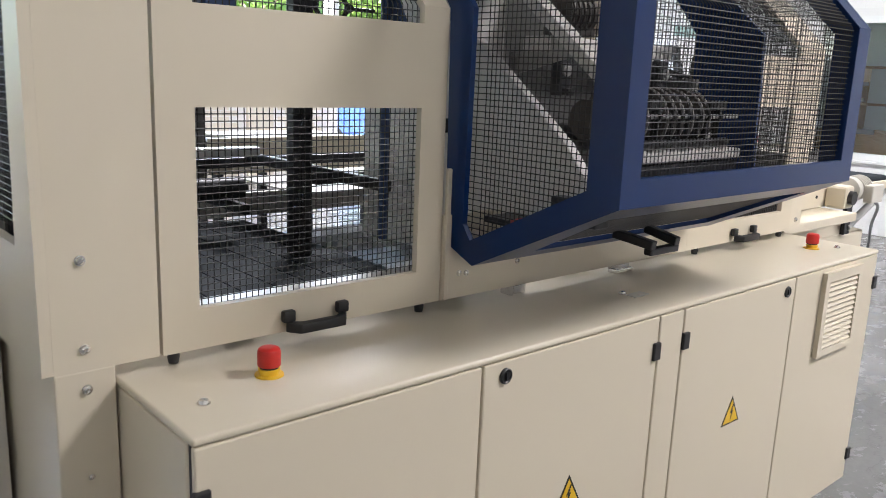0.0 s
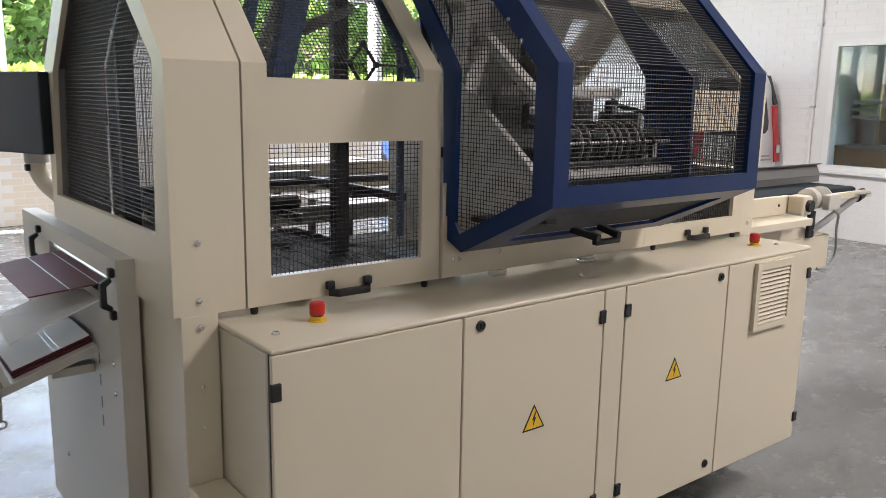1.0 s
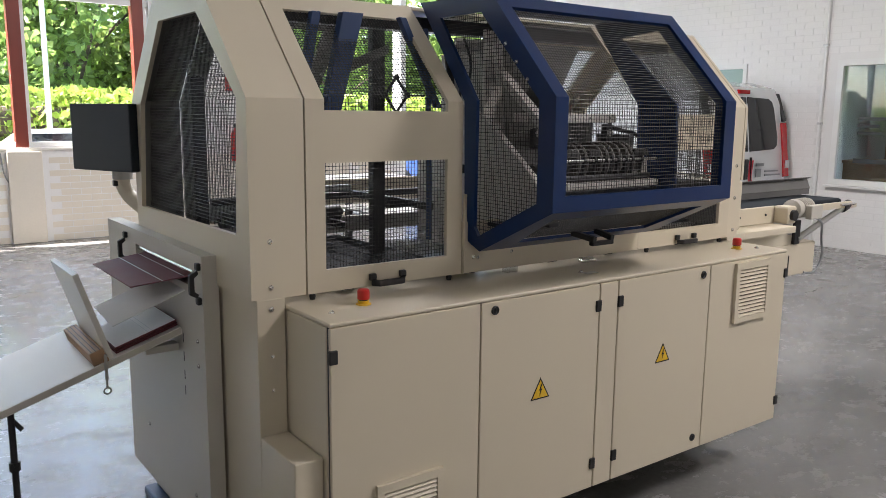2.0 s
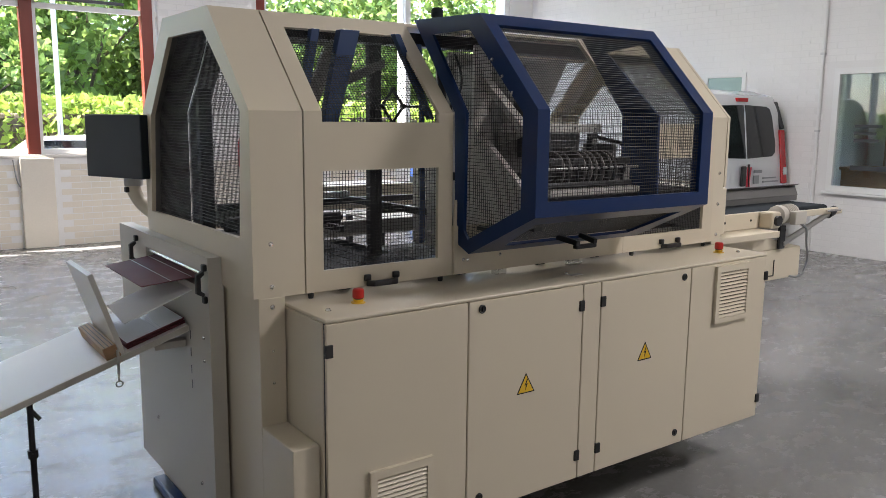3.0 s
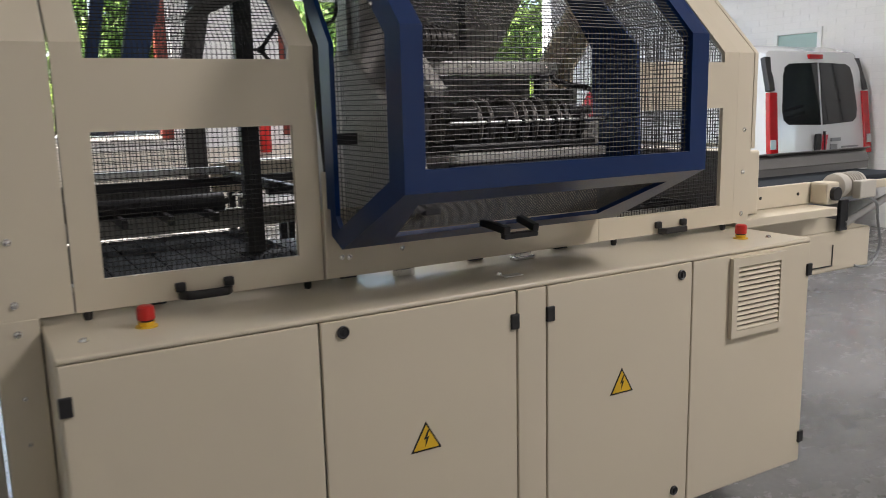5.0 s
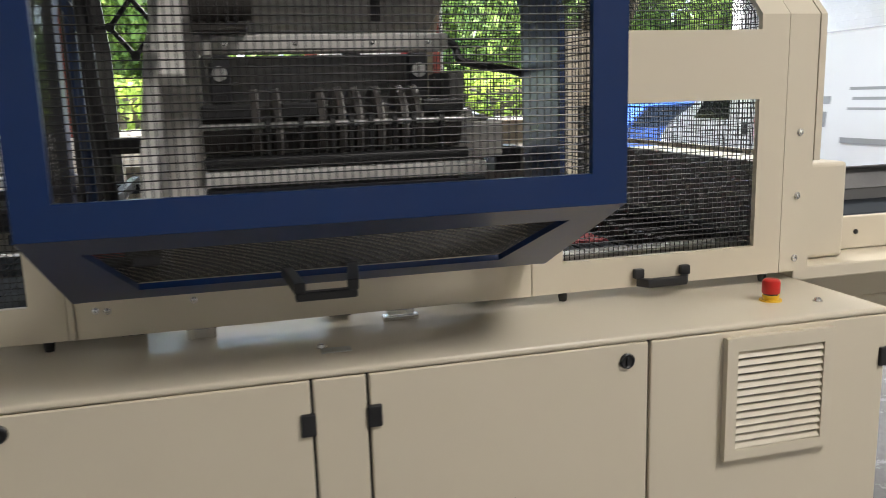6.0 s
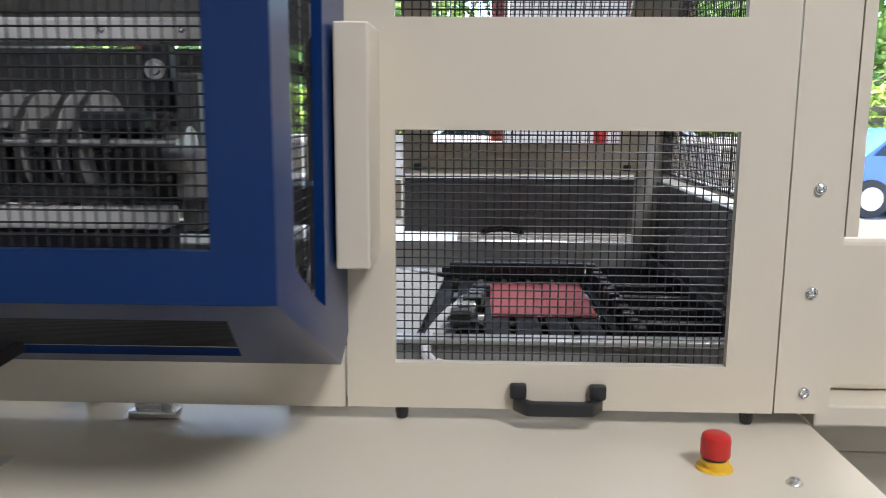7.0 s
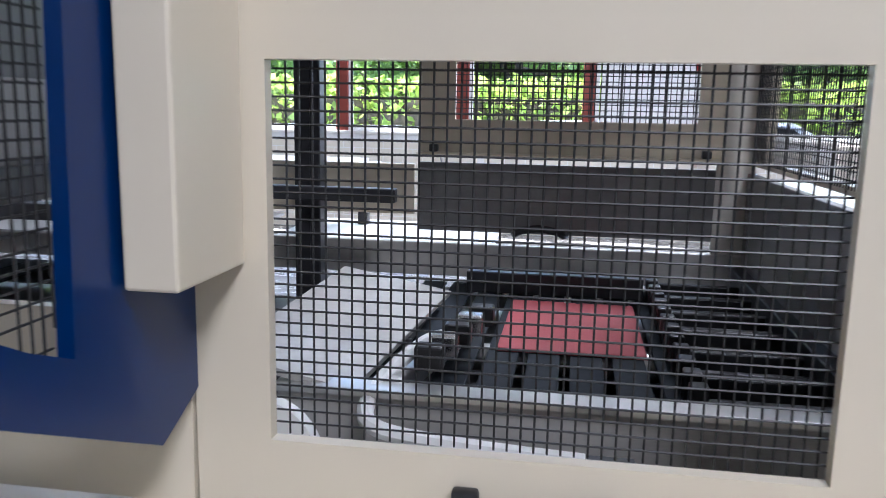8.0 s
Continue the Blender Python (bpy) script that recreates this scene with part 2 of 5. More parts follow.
def hose(bm, pts, r, seg=8, steps=8):
    """A bent tube through points (Catmull-Rom)."""
    P = [Vector(p) for p in pts]
    P = [P[0] * 2 - P[1]] + P + [P[-1] * 2 - P[-2]]
    line = []
    for i in range(1, len(P) - 2):
        a, b, c, d = P[i - 1], P[i], P[i + 1], P[i + 2]
        for s in range(steps):
            t = s / steps
            line.append(0.5 * (2 * b + (c - a) * t + (2 * a - 5 * b + 4 * c - d) * t * t + (3 * b - a - 3 * c + d) * t ** 3))
    line.append(P[-2])
    prev, u = None, None
    for i, c in enumerate(line):
        d = (line[min(i + 1, len(line) - 1)] - line[max(i - 1, 0)]).normalized()
        u = d.orthogonal().normalized() if u is None else (u - d * u.dot(d)).normalized()
        v = d.cross(u)
        ring_now = [bm.verts.new(c + (u * math.cos(w) + v * math.sin(w)) * r) for w in (2 * math.pi * k / seg for k in range(seg))]
        if prev:
            for k in range(seg):
                bm.faces.new((prev[k], prev[(k + 1) % seg], ring_now[(k + 1) % seg], ring_now[k]))
        else:
            bm.faces.new(ring_now[::-1])
        prev = ring_now
    bm.faces.new(prev)
    return bm


def slab(bm, pts, thick, bevel=0.0):
    """A flat polygon with thickness behind it (against its normal)."""
    pts = [Vector(p) for p in pts]
    n = Vector((0, 0, 0))
    for i in range(len(pts)):
        n += pts[i].cross(pts[(i + 1) % len(pts)])
    n.normalize()
    a = [bm.verts.new(p) for p in pts]
    b = [bm.verts.new(p - n * thick) for p in pts]
    fs = [bm.faces.new(a), bm.faces.new(b[::-1])]
    for i in range(len(a)):
        j = (i + 1) % len(a)
        fs.append(bm.faces.new((a[j], a[i], b[i], b[j])))
    if bevel:
        bmesh.ops.bevel(bm, geom=list({e for f in fs for e in f.edges}), offset=bevel, segments=2, affect="EDGES", profile=0.5)
    return bm


def ring(bm, outer, inner, thick):
    """A flat frame between two polygons of equal count, with thickness behind it."""
    outer, inner = [Vector(p) for p in outer], [Vector(p) for p in inner]
    n = Vector((0, 0, 0))
    for i in range(len(outer)):
        n += outer[i].cross(outer[(i + 1) % len(outer)])
    n.normalize()
    A, B = [bm.verts.new(p) for p in outer], [bm.verts.new(p) for p in inner]
    C, D = [bm.verts.new(p - n * thick) for p in outer], [bm.verts.new(p - n * thick) for p in inner]
    for i in range(len(A)):
        j = (i + 1) % len(A)
        bm.faces.new((A[i], A[j], B[j], B[i]))
        bm.faces.new((C[j], C[i], D[i], D[j]))
        bm.faces.new((A[j], A[i], C[i], C[j]))
        bm.faces.new((B[i], B[j], D[j], D[i]))
    return bm


def wires(bm, poly, along, pitch=0.0127, r=0.00115):
    """A welded wire mesh filling a flat polygon, with wires along one direction and across it."""
    P = [Vector(p) for p in poly]
    n = Vector((0, 0, 0))
    for i in range(len(P)):
        n += (P[i] - P[0]).cross(P[(i + 1) % len(P)] - P[0])
    n.normalize()
    u = Vector(along).normalized()
    v = n.cross(u)
    o = P[0]
    flat = [((p - o).dot(u), (p - o).dot(v)) for p in P]
    for axis in (0, 1):
        lo, hi = min(f[axis] for f in flat), max(f[axis] for f in flat)
        k = math.ceil(lo / pitch)
        while k * pitch < hi:
            c = k * pitch
            k += 1
            hits = []
            for i in range(len(flat)):
                a, b = flat[i], flat[(i + 1) % len(flat)]
                if (a[axis] - c) * (b[axis] - c) < 0:
                    t = (c - a[axis]) / (b[axis] - a[axis])
                    hits.append(a[1 - axis] + t * (b[1 - axis] - a[1 - axis]))
            hits.sort()
            for h0, h1 in zip(hits[::2], hits[1::2]):
                e = (u, v) if axis == 0 else (v, u)
                off = n * (r * 0.9 if axis else -r * 0.9)
                tube(bm, o + e[0] * c + e[1] * h0 + off, o + e[0] * c + e[1] * h1 + off, r, 5, caps=False)
    return bm


def grid_plate(bm, us, vs, holes, front, back):
    """A plate on a grid of cells, with holes left open; front and back map (u, v) to places."""
    A = {(i, j): bm.verts.new(front(u, v)) for i, u in enumerate(us) for j, v in enumerate(vs)}
    B = {(i, j): bm.verts.new(back(u, v)) for i, u in enumerate(us) for j, v in enumerate(vs)}
    solid = lambda i, j: 0 <= i < len(us) - 1 and 0 <= j < len(vs) - 1 and (i, j) not in holes
    for i in range(len(us) - 1):
        for j in range(len(vs) - 1):
            if not solid(i, j):
                continue
            q = [(i, j), (i + 1, j), (i + 1, j + 1), (i, j + 1)]
            bm.faces.new([A[k] for k in q])
            bm.faces.new([B[k] for k in q[::-1]])
            for (di, dj), a, c in (((0, -1), 0, 1), ((1, 0), 1, 2), ((0, 1), 2, 3), ((-1, 0), 3, 0)):
                if not solid(i + di, j + dj):
                    bm.faces.new((A[q[c]], A[q[a]], B[q[a]], B[q[c]]))
    loose = [v for v in bm.verts if not v.link_faces]
    bmesh.ops.delete(bm, geom=loose, context="VERTS")
    return bm


def bolt(bm, p, axis, r=0.008):
    d = Vector(axis).normalized()
    lathe(bm, p, d, [(0, r * 1.25), (r * 0.25, r * 1.25), (r * 0.25, r), (r * 0.8, r * 0.85), (r * 0.95, r * 0.5), (r * 0.6, r * 0.42)], 14)
    return bm

# ---- the hall ----
WEST, EAST, SOUTH, NORTH, HIGH = -5.0, 9.75, -6.5, 10.4, 5.0
SILL, HEAD = 1.17, 4.2

setting("floor", boxed(WEST - 0.3, EAST + 0.3, SOUTH - 0.3, NORTH + 0.3, -0.2, 0), CONCRETE, "grey polished concrete hall floor with scuffs and stains", "floor")
b = bmesh.new()
# The second and third openings are added for the fill lamps.
ROOF_OPENINGS = ((4.4, -1.8), (-1.2, -2.9), (3.7, 4.7))
roof_xs = sorted({WEST - 0.3, EAST + 0.3} | {x + d for x, y in ROOF_OPENINGS for d in (-0.9, 0.9)})
roof_ys = sorted({SOUTH - 0.3, NORTH + 0.3} | {y + d for x, y in ROOF_OPENINGS for d in (-0.9, 0.9)})
roof_holes = {(i, j) for i in range(len(roof_xs) - 1) for j in range(len(roof_ys) - 1)
              if any(abs((roof_xs[i] + roof_xs[i + 1]) / 2 - x) < 0.9 and abs((roof_ys[j] + roof_ys[j + 1]) / 2 - y) < 0.9 for x, y in ROOF_OPENINGS)}
grid_plate(b, roof_xs, roof_ys, roof_holes, lambda u, v: (u, v, HIGH + 0.2), lambda u, v: (u, v, HIGH))
setting("ceiling", b, CEIL, "white hall ceiling with square openings over the lamps", "ceiling")
# Unseen opaque covers, added to block the sun above the openings.
for x, y in ROOF_OPENINGS:
    setting("roof_sun_cover", boxed(x - 0.95, x + 0.95, y - 0.95, y + 0.95, HIGH + 0.201, HIGH + 0.24), WHITEFRAME, "white cover added over a roof opening to keep the sun out", "roof light")
setting("wall_south", boxed(WEST - 0.3, EAST + 0.3, SOUTH - 0.3, SOUTH, 0, HIGH), WALLPAINT, "white painted brick wall closing the hall", "wall")
setting("wall_west", boxed(WEST - 0.3, WEST, SOUTH, NORTH, 0, HIGH), WALLPAINT, "white painted brick end wall", "wall")
OFFICE_Y0, OFFICE_Y1, OFFICE_Z0, OFFICE_Z1 = 1.2, 4.5, 0.83, 2.42
GATE_X0, GATE_X1 = 6.95, 9.2
PIER_X0, PIER_X1 = 2.86, 4.3
b = bmesh.new()
box(b, EAST, EAST + 0.3, SOUTH, OFFICE_Y0, 0, HIGH)
box(b, EAST, EAST + 0.3, OFFICE_Y1, NORTH, 0, HIGH)
box(b, EAST, EAST + 0.3, OFFICE_Y0, OFFICE_Y1, 0, OFFICE_Z0)
box(b, EAST, EAST + 0.3, OFFICE_Y0, OFFICE_Y1, OFFICE_Z1, HIGH)
WALL_EAST = setting("wall_east", b, WALLJOINT, "white painted block wall with an office window", "wall")
b = bmesh.new()
box(b, WEST, GATE_X0, NORTH, NORTH + 0.3, 0, SILL)
box(b, WEST, EAST, NORTH, NORTH + 0.3, HEAD, HIGH)
box(b, GATE_X1, EAST, NORTH, NORTH + 0.3, 0, HEAD)
box(b, PIER_X0, PIER_X1, NORTH, NORTH + 0.3, SILL, HEAD)
WALL_NORTH = setting("wall_north", b, WALLJOINT, "white painted brick wall with a window band and an open gateway", "wall")

# window bands with red mullions on both sides of a solid pier
def window_band(name, x0, x1, mullions):
    sill = boxed(x0, x1, NORTH - 0.03, NORTH + 0.34, SILL, SILL + 0.04, 0.006)
    setting("window_sill", sill, BOARD, "pale stone sill under the window band", "sill")
    win = thing(name, (x0 + x1) / 2, NORTH, SILL, "long window band with dark red steel mullions", "window", "", "structure")
    for x in mullions:
        part("mullion", boxed(x - 0.075, x + 0.075, NORTH + 0.02, NORTH + 0.16, SILL + 0.04, HEAD, 0.008), REDFRAME, win)
    for z in (SILL + 0.075, 3.1, HEAD - 0.04):
        part("transom", boxed(x0, x1, NORTH + 0.05, NORTH + 0.12, z - 0.035, z + 0.035, 0.004), WHITEFRAME, win)
    xs = [x0 - 0.07] + mullions + [x1 + 0.07]
    for a, c in zip(xs, xs[1:]):
        part("jamb", boxed(a + 0.075, a + 0.12, NORTH + 0.06, NORTH + 0.11, SILL + 0.11, HEAD - 0.075), WHITEFRAME, win)
        pane = part("pane", boxed(a + 0.07, c - 0.07, NORTH + 0.08, NORTH + 0.09, SILL + 0.1, HEAD - 0.07), GLASS, win)
        pane.visible_shadow = False


window_band("window_1", WEST, PIER_X0, [1.22 + 1.5 * k for k in range(-4, 2)])
window_band("window_2", PIER_X1, GATE_X0, [PIER_X1 + 0.07])
gate = thing("gate_1", (GATE_X0 + GATE_X1) / 2, NORTH, 0, "open gateway with a white steel frame", "gate", "", "structure")
for x in (GATE_X0 + 0.05, GATE_X1 - 0.05):
    part("jamb", boxed(x - 0.05, x + 0.05, NORTH + 0.02, NORTH + 0.28, 0, HEAD, 0.006), WHITEFRAME, gate)
part("threshold", boxed(GATE_X0 + 0.1, GATE_X1 - 0.1, NORTH + 0.1, NORTH + 0.3, 0.0, 0.012, 0.003), STEEL, gate)

# fire safety signs and extinguisher on the pier
sign = thing("fire_sign", 4.0, NORTH - 0.01, 2.0, "small red fire safety sign on the white pier", "sign")
part("plate", boxed(3.9, 4.1, NORTH - 0.012, NORTH - 0.0055, 1.98, 2.18, 0.002), RED, sign)
part("white_symbol", boxed(3.95, 4.05, NORTH - 0.0145, NORTH - 0.0125, 2.03, 2.13, 0.001), PAPER, sign)
ext = thing("fire_extinguisher", 4.0, NORTH - 0.1, 1.0, "red fire extinguisher hanging on the white pier", "extinguisher")
part("bottle", lathe(bmesh.new(), (4.0, NORTH - 0.1, 0.98), (0, 0, 1), [(0, 0.07), (0.02, 0.08), (0.36, 0.08), (0.42, 0.06), (0.45, 0.025), (0.47, 0.025)], 24), RED, ext, smooth=True)
part("valve", boxed(3.97, 4.06, NORTH - 0.12, NORTH - 0.08, 1.45, 1.5, 0.006), BLACK, ext)
part("bracket", boxed(3.97, 4.03, NORTH - 0.03, NORTH - 0.0055, 1.2, 1.3, 0.003), STEEL, ext)

# rolled blind over the first panes
blind = thing("roller_blind", -1.0, NORTH - 0.1, 3.25, "rolled grey blind hanging over the window top", "blind")
part("roll", tube(bmesh.new(), (-4.5, NORTH - 0.06, 3.3), (2.4, NORTH - 0.06, 3.3), 0.05, 18), PLATE, blind, smooth=True)
part("bottom_rail", boxed(-4.5, 2.4, NORTH - 0.075, NORTH - 0.045, 3.16, 3.2, 0.005), DARK, blind)
part("bracket", boxed(-1.0, -0.96, NORTH - 0.07, NORTH + 0.03, 3.24, 3.36, 0.005), DARK, blind)

# office window in the east wall
win = thing("window_3", EAST, 2.8, OFFICE_Z0, "white framed office window with lettering on the glass", "window", "", "structure")
f = 0.075
b = ring(bmesh.new(), [(EAST - 0.02, OFFICE_Y0, OFFICE_Z0), (EAST - 0.02, OFFICE_Y0, OFFICE_Z1), (EAST - 0.02, OFFICE_Y1, OFFICE_Z1), (EAST - 0.02, OFFICE_Y1, OFFICE_Z0)],
         [(EAST - 0.02, OFFICE_Y0 + f, OFFICE_Z0 + f), (EAST - 0.02, OFFICE_Y0 + f, OFFICE_Z1 - f), (EAST - 0.02, OFFICE_Y1 - f, OFFICE_Z1 - f), (EAST - 0.02, OFFICE_Y1 - f, OFFICE_Z0 + f)], 0.1)
part("window_frame", b, WHITEFRAME, win)
part("window_sill", boxed(EAST - 0.07, EAST - 0.022, OFFICE_Y0 - 0.04, OFFICE_Y1 + 0.04, OFFICE_Z0 - 0.03, OFFICE_Z0 - 0.002, 0.004), WHITEFRAME, win)
part("pane", boxed(EAST + 0.03, EAST + 0.04, OFFICE_Y0 + f, OFFICE_Y1 - f, OFFICE_Z0 + f, OFFICE_Z1 - f), OFFICEGLASS, win, "dark glass with mirrored lettering")
for y0, y1, z0, z1 in ((3.85, 4.2, 1.66, 1.70), (3.92, 4.2, 1.57, 1.61), (3.88, 4.2, 1.48, 1.52), (3.72, 4.22, 1.12, 1.18)):
    part("lettering_bar", boxed(EAST + 0.024, EAST + 0.029, y0, y1, z0, z1), DARKLETTER, win)

# dim office behind the glass
b = bmesh.new()
box(b, EAST + 3.0, EAST + 3.1, OFFICE_Y0 - 1.0, OFFICE_Y1 + 1.0, 0, 2.9)
# Unseen gap between these two boxes, added to let daylight in.
box(b, EAST + 0.301, EAST + 3.0, OFFICE_Y0 - 1.1, OFFICE_Y0 - 1.0, 0, 1.1)
box(b, EAST + 0.301, EAST + 3.0, OFFICE_Y0 - 1.1, OFFICE_Y0 - 1.0, 2.5, 2.9)
box(b, EAST + 0.301, EAST + 3.0, OFFICE_Y1 + 1.0, OFFICE_Y1 + 1.1, 0, 2.9)
box(b, EAST + 0.301, EAST + 3.1, OFFICE_Y0 - 1.1, OFFICE_Y1 + 1.1, 2.901, 3.0)
setting("office_room", b, WALLJOINT, "plain office walls behind the glass, with an added unseen gap for light", "room")
setting("office_floor", boxed(EAST + 0.301, EAST + 3.1, OFFICE_Y0 - 1.1, OFFICE_Y1 + 1.1, -0.05, 0.0), GRAPHIC, "grey office floor", "floor")
desk = thing("office_desk", EAST + 1.4, 3.6, 0, "brown wooden office desk behind the glass", "desk")
part("desktop", boxed(EAST + 1.0, EAST + 1.8, 2.3, 4.9, 1.06, 1.1, 0.004), WOOD, desk)
part("front_board", boxed(EAST + 1.02, EAST + 1.05, 2.35, 4.85, 0.0, 1.0595), WOOD, desk)
for y in (2.34, 4.83):
    part("side_board", boxed(EAST + 1.06, EAST + 1.75, y, y + 0.03, 0, 1.0595), WOOD, desk)
shelf = thing("office_shelf", EAST + 2.8, 3.6, 0, "beech office shelf against the back wall", "shelf")
for y in (2.2, 3.6, 5.0):
    part("upright", boxed(EAST + 2.6, EAST + 2.99, y, y + 0.03, 0, 1.95), WOOD, shelf)
for z in (0.4, 0.9, 1.4, 1.92):
    part("shelf_board", boxed(EAST + 2.61, EAST + 2.985, 2.235, 3.595, z, z + 0.03), WOOD, shelf)
    part("shelf_board", boxed(EAST + 2.61, EAST + 2.985, 3.635, 4.995, z, z + 0.03), WOOD, shelf)

# small high window beyond the van
win = thing("window_4", EAST, 6.15, 1.9, "small white framed window with greenish glass", "window", "", "structure")
b = ring(bmesh.new(), [(EAST - 0.03, 5.8, 1.8), (EAST - 0.03, 5.8, 2.42), (EAST - 0.03, 6.5, 2.42), (EAST - 0.03, 6.5, 1.8)],
         [(EAST - 0.03, 5.86, 1.86), (EAST - 0.03, 5.86, 2.36), (EAST - 0.03, 6.44, 2.36), (EAST - 0.03, 6.44, 1.86)], 0.024)
part("window_frame", b, WHITEFRAME, win)
part("pane", boxed(EAST - 0.014, EAST - 0.0065, 5.865, 6.435, 1.865, 2.355), GREENGLASS, win, "pale green frosted pane")

# conduit on the east wall
pipe = thing("wall_conduit", EAST - 0.03, 4.67, 0, "white painted conduit running up the wall", "pipe")
part("tube", tube(bmesh.new(), (EAST - 0.03, 4.67, 0.0), (EAST - 0.03, 4.67, HIGH), 0.022, 12), WHITEFRAME, pipe, smooth=True)
for z in (0.6, 1.6, 2.6, 3.6):
    part("clip", boxed(EAST - 0.055, EAST, 4.64, 4.70, z, z + 0.03, 0.003), ALU, pipe)
cable = thing("hanging_cable", 1.0, NORTH - 0.02, 0.5, "thin grey cable drooping below the window sill", "cable")
part("cable_run", hose(bmesh.new(), [(0.95, NORTH - 0.02, 1.15), (0.99, NORTH - 0.03, 0.85), (1.1, NORTH - 0.03, 0.72), (1.25, NORTH - 0.03, 0.74), (1.32, NORTH - 0.02, 1.0), (1.33, NORTH - 0.02, 1.15)], 0.008), GRAPHIC, cable, smooth=True)
pil = thing("wall_pier", 1.3, NORTH - 0.06, 0, "white painted pier standing out below the mullion", "pier", "", "structure")
for x in (1.22, 5.7, -1.78):
    part("pier", boxed(x - 0.2, x + 0.2, NORTH - 0.08, NORTH - 0.001, 0, SILL - 0.001, 0.01), CREAMTONE, pil)

# ---- case making machine ----
X0, X1, Y0, Y1 = 0.394, 2.972, 1.342, 2.53
ZB, ZK, ZT = 1.105, 1.742, 2.11
YT0, YT1 = 1.692, 2.2
machine = thing("bookbinding_machine", 1.68, 1.94, 0, "beige bookbinding machine with black wire mesh guards and a navy hood", "machine")


# end frames: hexagonal sheet metal faces with mesh
def end_frame(x, out, low, inner):
    outer = [(Y0, low), (Y0, ZK), (YT0, ZT), (YT1, ZT), (Y1, ZK), (Y1, low)]
    if out > 0:
        outer, inner = outer[::-1], inner[::-1]
    o, i = [(x, *p) for p in outer], [(x, *p) for p in inner]
    ob = part("end_panel", ring(bmesh.new(), o[::-1], i[::-1], 0.018), BEIGE, machine)
    part("wire_mesh", wires(bmesh.new(), [(x - out * 0.02, p[1], p[2]) for p in i], (0, 1, 0)), WIRE, ob)
    return ob


left_end = end_frame(X0, -1, 1.108, [(1.449, 1.305), (1.417, 1.741), (1.743, 2.03), (2.139, 2.03), (2.413, 1.724), (2.468, 1.301)])
right_end = end_frame(X1, 1, 1.386, [(1.43, 1.40), (1.43, 1.735), (1.75, 2.03), (2.13, 2.03), (2.42, 1.73), (2.44, 1.40)])


# Dark colour carries the shade on the plate's inner face.
part("end_skirt", boxed(X1 - 0.018, X1, Y0 + 0.02, Y1 - 0.02, ZB, 1.371, 0.002), GUIDE_AND_SHADE, machine, "plate below the end frame, coloured dark for its unlit inner side")


def corner_post(xa, xb, bolts, back):
    b = bmesh.new()
    slab(b, [(xa, Y0 + 0.003, ZB), (xb, Y0 + 0.003, ZB), (xb, Y0 + 0.003, ZK), (xa, Y0 + 0.003, ZK)], 0.015)
    slab(b, [(xa, Y0 + 0.003, ZK), (xb, Y0 + 0.003, ZK), (xb, YT0 + 0.003, ZT), (xa, YT0 + 0.003, ZT)], 0.015)
    ob = part("corner_post", b, BEIGE, machine)
    for x, z in bolts:
        part("bolt", bolt(bmesh.new(), (x, Y0 + 0.003, z), (0, -1, 0), 0.0072), CHROME, ob, smooth=True)
    # the same post on the far side, coloured darker for its backlit shade
    b = bmesh.new()
    slab(b, [(xb, Y1, ZB), (xa, Y1, ZB), (xa, Y1, ZK), (xb, Y1, ZK)], 0.015)
    slab(b, [(xb, Y1, ZK), (xa, Y1, ZK), (xa, YT1, ZT), (xb, YT1, ZT)], 0.015)
    part("corner_post", b, back, machine)


corner_post(X0 + 0.001, 0.569, [(0.444, 1.292), (0.444, 1.143)], GUIDE_AND_SHADE)
corner_post(2.887, X1 - 0.001, [(2.93, 1.458), (2.93, 1.299), (2.93, 1.139)], GREYBEIGE)
part("top_panel", boxed(X0 + 0.001, X1 - 0.001, YT0 + 0.004, YT1 - 0.002, ZT - 0.014, ZT, 0.003), BEIGE, machine)

# lower left casing and foot
part("side_casing", boxed(X0, 0.492, Y0 + 0.002, Y1, 0.0, 1.106, 0.003), BEIGE, machine)
for z in (1.073, 0.915, 0.80):
    part("bolt", bolt(bmesh.new(), (0.444, Y0 + 0.002, z), (0, -1, 0), 0.0072 if z > 1 else 0.0045), CHROME, machine, smooth=True)
b = bmesh.new()
slab(b, [(X0, 1.095, 0.645), (0.492, 1.095, 0.645), (0.492, 1.3415, 0.65), (X0, 1.3415, 0.65)], 0.645, 0.004)
part("foot_casing", b, BEIGE, machine)
part("slot_screw", boxed(X0 - 0.003, X0 + 0.002, 1.52, 1.528, 1.225, 1.24), BLACK, machine)


def handle(parent, xa, xb, y, z, out=0.04):
    """A black bow handle with two screw feet on a face that looks to -y."""
    b = bmesh.new()
    w = 0.012
    for x in (xa, xb - 0.026):
        box(b, x, x + 0.026, y - 0.016, y, z - w, z + w, 0.004)
    slab(b, [(xa + 0.004, y - 0.012, z - w * 0.85), (xa + 0.024, y - out, z - w * 0.85), (xb - 0.024, y - out, z - w * 0.85), (xb - 0.004, y - 0.012, z - w * 0.85),
             (xb - 0.02, y - 0.008, z - w * 0.85), (xb - 0.034, y - out + 0.013, z - w * 0.85), (xa + 0.034, y - out + 0.013, z - w * 0.85), (xa + 0.02, y - 0.008, z - w * 0.85)], w * 1.7, 0.003)
    ob = part("handle", b, BLACK, parent, "black plastic bow handle", smooth=True)
    return ob


